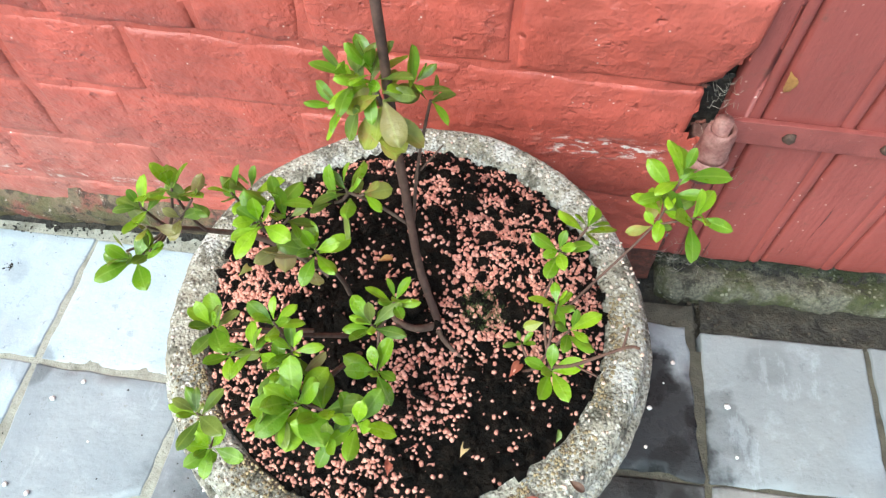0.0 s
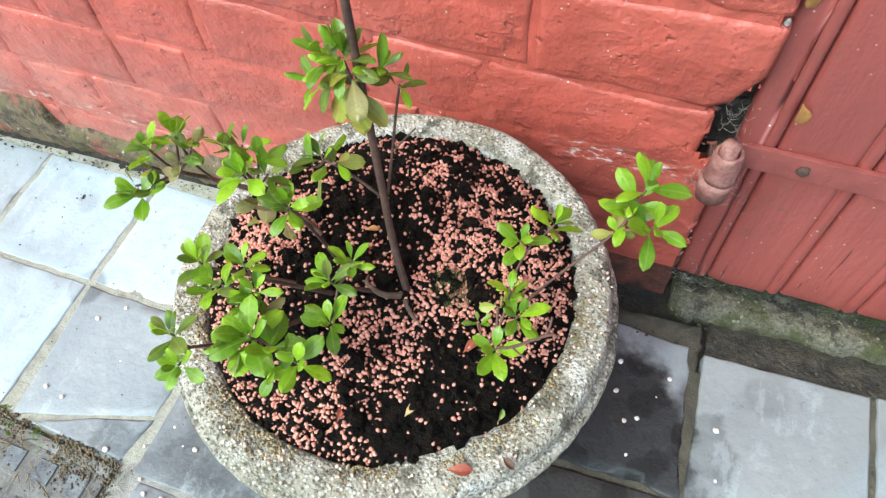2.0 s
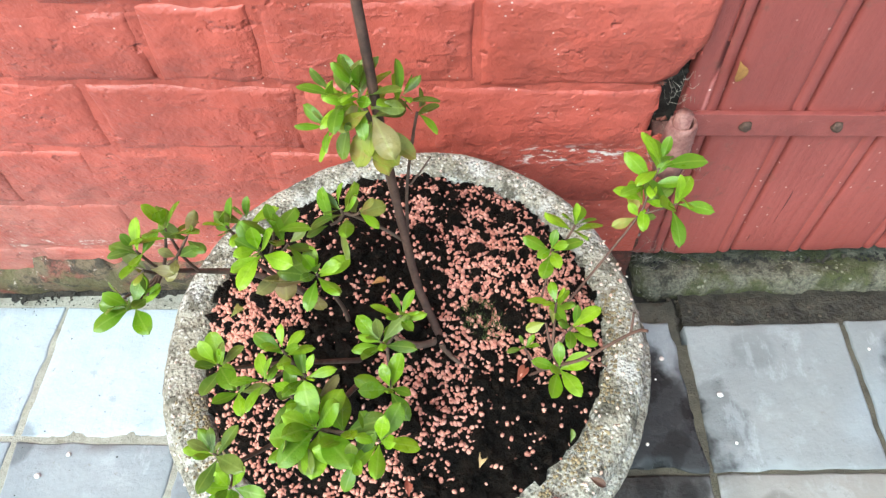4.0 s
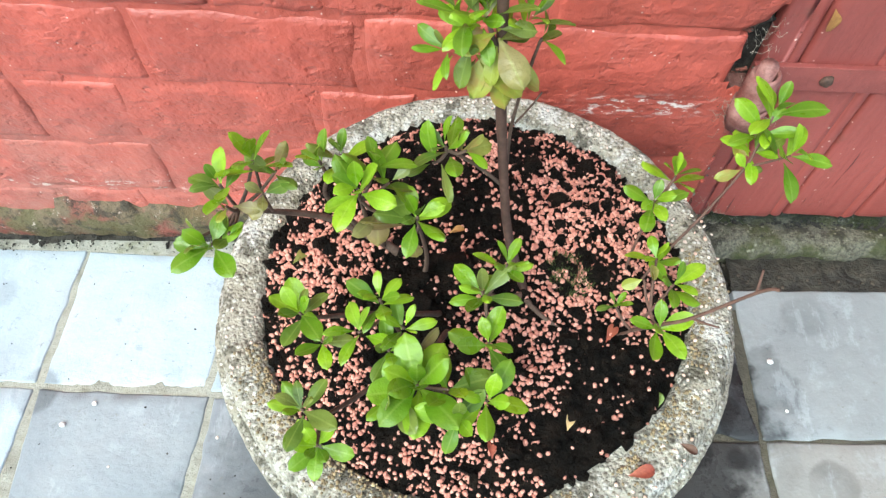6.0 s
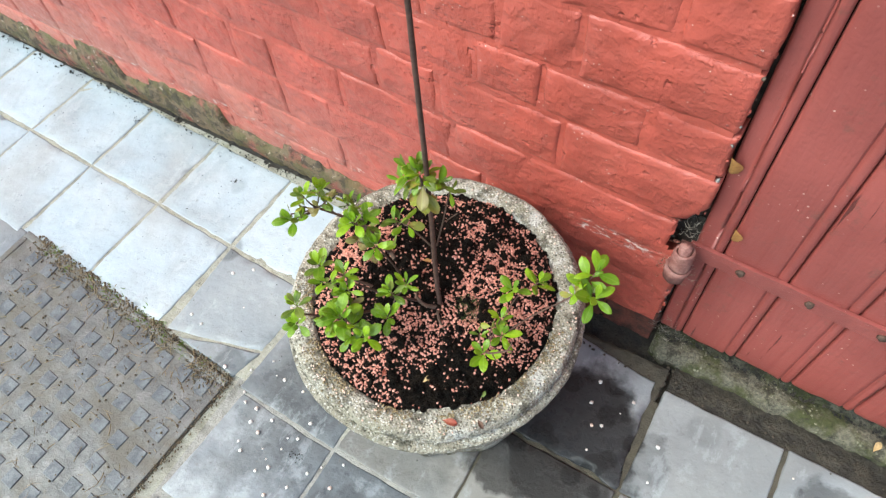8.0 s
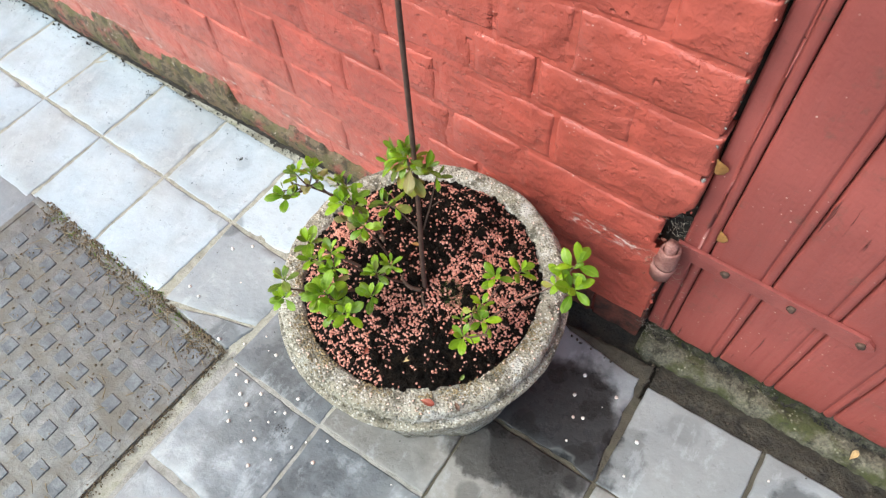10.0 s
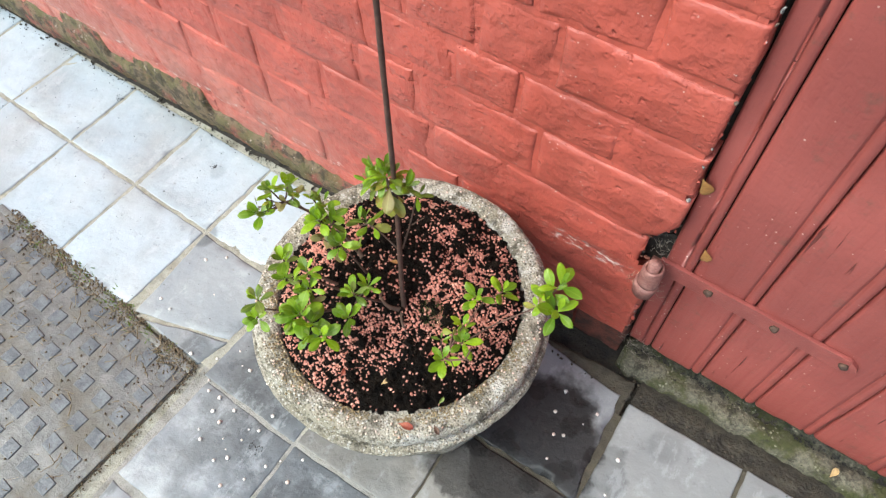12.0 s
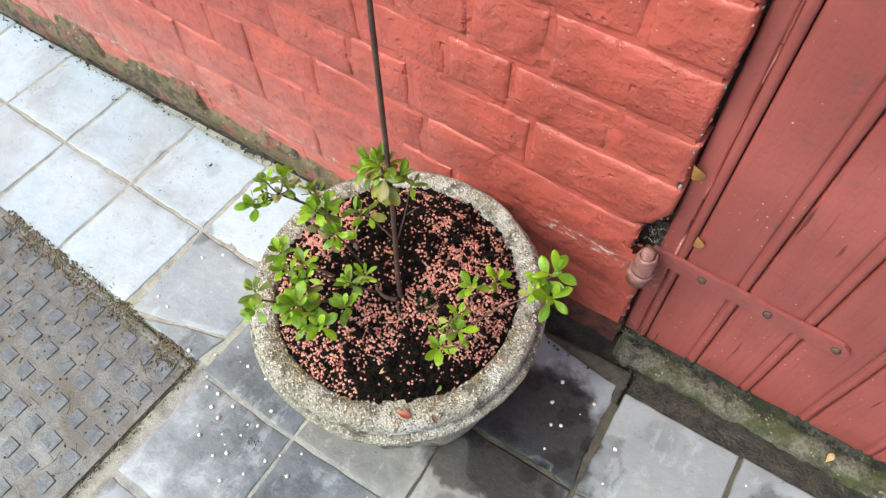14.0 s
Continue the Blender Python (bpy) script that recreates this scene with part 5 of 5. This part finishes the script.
# thin shoots to the right
right = shoot([(0.086, -0.242, 0.315), (0.100, -0.229, 0.338), (0.112, -0.221, 0.358), (0.127, -0.210, 0.376), (0.152, -0.186, 0.396), (0.158, -0.176, 0.409), (0.164, -0.166, 0.424)], 0.0012, 0.0008,
      [], TWIG)
limb("twig", [(0.152, -0.186, 0.396), (0.163, -0.187, 0.403), (0.176, -0.187, 0.410)], 0.0009, 0.0007, TWIG)
rosette(right, (0.152, -0.187, 0.395), 4, 0.019, (0.1, -0.6, 0.7), "yyof", (70, 110), 0.4, 0.95)
rosette(right, (0.156, -0.179, 0.404), 6, 0.024, (0.0, -0.1, 1), "ffo", (50, 82), 1.2, 0.86)
rosette(right, (0.161, -0.170, 0.416), 5, 0.025, (0.0, -0.1, 1), "fff", (48, 78), 2.9, 0.86)
rosette(right, (0.165, -0.164, 0.427), 6, 0.027, (0.05, 0.1, 1), "fff", (20, 75), 0.7, 0.84)
rosette(right, (0.176, -0.187, 0.411), 7, 0.030, (0.3, -0.1, 1), "fff", (25, 80), 1.9, 0.82)
shoot([(0.080, -0.232, 0.325), (0.086, -0.218, 0.360), (0.094, -0.206, 0.384)], 0.0011, 0.0008,
      [((0.087, -0.216, 0.400), 7, 0.020, (-0.1, -0.2, 1), "fff", 0.95), ((0.107, -0.190, 0.392), 7, 0.021, (0.3, 0.3, 1), "ff", 0.9)], TWIG)
shoot([(0.070, -0.276, 0.322), (0.078, -0.280, 0.340), (0.086, -0.276, 0.362)], 0.0013, 0.0009,
      [((0.089, -0.290, 0.367), 6, 0.022, (0.0, -0.2, 1), "fff", 0.95), ((0.099, -0.264, 0.377), 7, 0.022, (0.3, 0.0, 1), "fff", 0.9), ((0.089, -0.248, 0.382), 6, 0.018, (-0.1, 0.3, 1), "ff", 0.95), ((0.068, -0.264, 0.346), 5, 0.011, (-0.2, 0.1, 1), "fo", 0.8), ((0.082, -0.258, 0.372), 2, 0.020, (-0.8, -0.4, -0.1), "by", 1.1)], TWIG)
limb("bare_twig", [(0.078, -0.280, 0.340), (0.090, -0.288, 0.368), (0.102, -0.293, 0.389), (0.125, -0.297, 0.433), (0.131, -0.301, 0.443)], 0.0014, 0.0009, TWIG, "bare reddish broken twig")
limb("bare_twig", [(0.124, -0.297, 0.431), (0.125, -0.292, 0.437), (0.125, -0.289, 0.443)], 0.0009, 0.0007, TWIG)
limb("bare_twig", [(0.102, -0.293, 0.389), (0.108, -0.298, 0.393), (0.115, -0.302, 0.396)], 0.0009, 0.0006, TWIG)

# ---- fallen leaves and litter ----


def fallen(name, at, size, mat, label, category="leaf", turn=(0, 0, 0), curl=0.2, fold=0.5):
    me = leaf_mesh(name, mat, curl, fold, 1.4)
    for v in me.vertices:
        v.co = (v.co - Vector((0.5, 0, 0))) * size
    ob = tagged(new(name, me), label, category, "fallen leaves")
    ob.location, ob.rotation_euler = at, [radians(a) for a in turn]
    return ob


fallen("fallen_leaf", (0.083, -0.365, 0.3055), 0.019, LEAF_RED, "fallen red leaf lying on the planter's rim", turn=(10, 0, 15))
fallen("fallen_leaf", (0.116, -0.349, 0.305), 0.013, LEAF_BROWN, "small dark brown leaf on the planter's rim", turn=(8, 0, -30))
fallen("fallen_leaf", (0.036, -0.337, soil_z(0.036, -0.337) + 0.003), 0.014, LEAF_PALE, "small tan leaf on the dark soil", turn=(0, 0, 70), curl=0.15, fold=0.2)
fallen("fallen_leaf", (0.066, -0.279, soil_z(0.066, -0.279) + 0.003), 0.016, LEAF_RED, "small red leaf on the dark soil", turn=(5, 0, 60))
fallen("fallen_leaf", (-0.155, -0.216, soil_z(-0.155, -0.216) + 0.003), 0.018, LEAF_YELLOW, "yellow leaf on the soil by the rim", turn=(0, 10, 50))
fallen("fallen_leaf", (-0.039, -0.211, soil_z(-0.039, -0.211) + 0.002), 0.012, LEAF_DRY, "orange leaf scrap on the dark soil", turn=(0, 0, 20))
fallen("fallen_leaf", (-0.015, -0.355, soil_z(-0.015, -0.355) + 0.003), 0.013, LEAF_RED, "red leaf scrap on the dark soil", turn=(0, 0, 90))
fallen("fallen_leaf", (0.250, 0.010, 0.468), 0.034, LEAF_DRY, "dry ochre leaf caught in the gap beside the door", turn=(72, 62, 14), curl=0.25, fold=0.12)
fallen("fallen_leaf", (0.287, 0.014, 0.341), 0.030, LEAF_DRY, "dry brown leaf stuck to the red door", turn=(76, 70, 5), curl=0.2, fold=0.12)
fallen("fallen_leaf", (0.604, -0.014, 0.0185), 0.022, LEAF_PALE, "dry yellow leaf on the mossy threshold", turn=(4, 3, 70), curl=0.1, fold=0.15)

fallen("fallen_leaf", (0.101, -0.316, 0.3050), 0.010, LEAF_DARK, "small green leaf at the inner edge of the rim", turn=(30, -20, 80))

# moss cushion in the soil
verts, faces = [], []
for k in range(420):
    a, r = rng.uniform(0, 6.283), 0.017 * math.sqrt(rng.random())
    x, y = 0.040 + r * math.cos(a), -0.240 + r * math.sin(a)
    n = len(verts)
    h, w, t = rng.uniform(0.003, 0.006), 0.0006, rng.uniform(0, 6.283)
    z = soil_z(x, y) + 0.002
    verts += [(x - w * math.cos(t), y - w * math.sin(t), z), (x + w * math.cos(t), y + w * math.sin(t), z), (x + rng.uniform(-0.003, 0.003), y + rng.uniform(-0.003, 0.003), z + h)]
    faces.append((n, n + 1, n + 2))
MOSS = simple("moss_green", (0.05, 0.07, 0.015), (0.10, 0.12, 0.03), 200, 0.9, 0.001)
tagged(new("moss_patch", mesh_of("moss_patch", verts, faces, MOSS, False)), "small patch of green moss on the soil", "moss", kind="stuff")

# weeds and litter along the cover's edge
GRASS = leaf_mat("small_weed", (0.10, 0.17, 0.03), (0.16, 0.24, 0.04), (0.22, 0.28, 0.06))
verts, faces = [], []
for k in range(520):
    x = -0.36 - 0.50 * rng.random()
    if noise.noise(Vector((x * 22, 2, 0))) < -0.02:
        continue
    y = -0.425 - (x + 0.347) * 0.073 + rng.gauss(-0.003, 0.008)
    n = len(verts)
    h, w, a = rng.uniform(0.003, 0.012), rng.uniform(0.0008, 0.002), rng.uniform(0, 6.283)
    tipv = (x + rng.uniform(-0.008, 0.008), y + rng.uniform(-0.008, 0.008), h)
    verts += [(x - w * math.cos(a), y - w * math.sin(a), -0.002), (x + w * math.cos(a), y + w * math.sin(a), -0.002), tipv]
    faces.append((n, n + 1, n + 2))
tagged(new("weeds", mesh_of("weeds", verts, faces, GRASS, False)), "tiny green weeds growing along the iron cover's edge", "weeds", kind="stuff")
spots = []
for k in range(3600):
    v = rng.random()
    x = -0.349 - 0.54 * v
    edge = -0.421 - (x + 0.347) * 0.073
    if noise.noise(Vector((x * 16, 7, 0))) + 0.35 < rng.random() * 0.8:
        continue
    y = edge + 0.004 - abs(rng.gauss(0, 0.020)) if k % 5 else edge - 0.30 * rng.random() ** 2
    spots.append((x, y, 0.0012, rng.uniform(0.0008, 0.0026)))
for k in range(500):
    y = rng.uniform(-1.0, -0.42)
    spots.append((-0.347 + (y + 0.419) * 0.073 + rng.gauss(0.001, 0.006), y, 0.0005, rng.uniform(0.0008, 0.0022)))
grains("plant_litter", spots, LITTER, "brown crumbled plant litter along the iron cover's edge", "litter")
spots = []
for k in range(260):
    x = rng.uniform(-1.9, 0.9)
    spots.append((x, -0.02 + rng.gauss(0, 0.006) - (0.045 if x > 0.1 else 0), 0.002, rng.uniform(0.001, 0.003)))
for k in range(900):
    x = rng.uniform(0.26, 1.1)
    y = rng.uniform(-0.068, -0.03) if k % 2 else rng.gauss(0.012, 0.004)
    spots.append((x, y, -0.010 if k % 2 else 0.009, rng.uniform(0.001, 0.0036)))
for k in range(260):
    x, y = rng.uniform(-1.6, -0.12), -0.03 - 0.37 * rng.random() ** 1.5
    spots.append((x, y, 0.0004, rng.uniform(0.0004, 0.0013)))
for cx, cy in ((-0.62, -0.085), (-0.93, -0.06), (-0.17, -0.47)):
    for k in range(26):
        spots.append((cx + rng.gauss(0, 0.006), cy + rng.gauss(0, 0.004), 0.0003, rng.uniform(0.0005, 0.0016)))
wet_spots = [s for s in spots if s[0] < 0.1 or s[1] > 0.0]
spots = [s for s in spots if not (s[0] < 0.1 or s[1] > 0.0)]
for k in range(420):
    x = -2.0 + 2.1 * rng.random() ** 0.6
    wet_spots.append((x, -0.018 - abs(rng.gauss(0, 0.007)), 0.0002, rng.uniform(0.0005, 0.0014)))
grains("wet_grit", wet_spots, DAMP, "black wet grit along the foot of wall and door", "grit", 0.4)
grains("grit", spots, DIRT, "damp brown grit in the gutter below the threshold", "grit")

verts, faces = [], []
for k in range(240):
    u, v = rng.random() ** 1.8, rng.random()
    x = -0.36 - 0.5 * v
    y = -0.43 - (x + 0.347) * 0.073 - 0.40 * u
    a, n = rng.uniform(0, 6.283), len(verts)
    l, w, z = rng.uniform(0.006, 0.026), rng.uniform(0.0003, 0.0007), rng.uniform(0.0022, 0.005)
    dx, dy = math.cos(a), math.sin(a)
    bend = rng.uniform(-0.35, 0.35) * l
    for t in (0.0, 0.5, 1.0):
        cx, cy = x + dx * l * t - dy * bend * t * t, y + dy * l * t + dx * bend * t * t
        verts += [(cx - dy * w, cy + dx * w, z), (cx + dy * w, cy - dx * w, z + 0.0006), (cx, cy, z + 0.0010)]
    for t in (0, 3):
        for i in range(3):
            p0, p1 = n + t + i, n + t + (i + 1) % 3
            faces.append((p0, p1, p1 + 3, p0 + 3))
tagged(new("straw_litter", mesh_of("straw_litter", verts, faces, STRAW)), "thin dry straw and grass litter on the iron cover", "litter", kind="stuff")
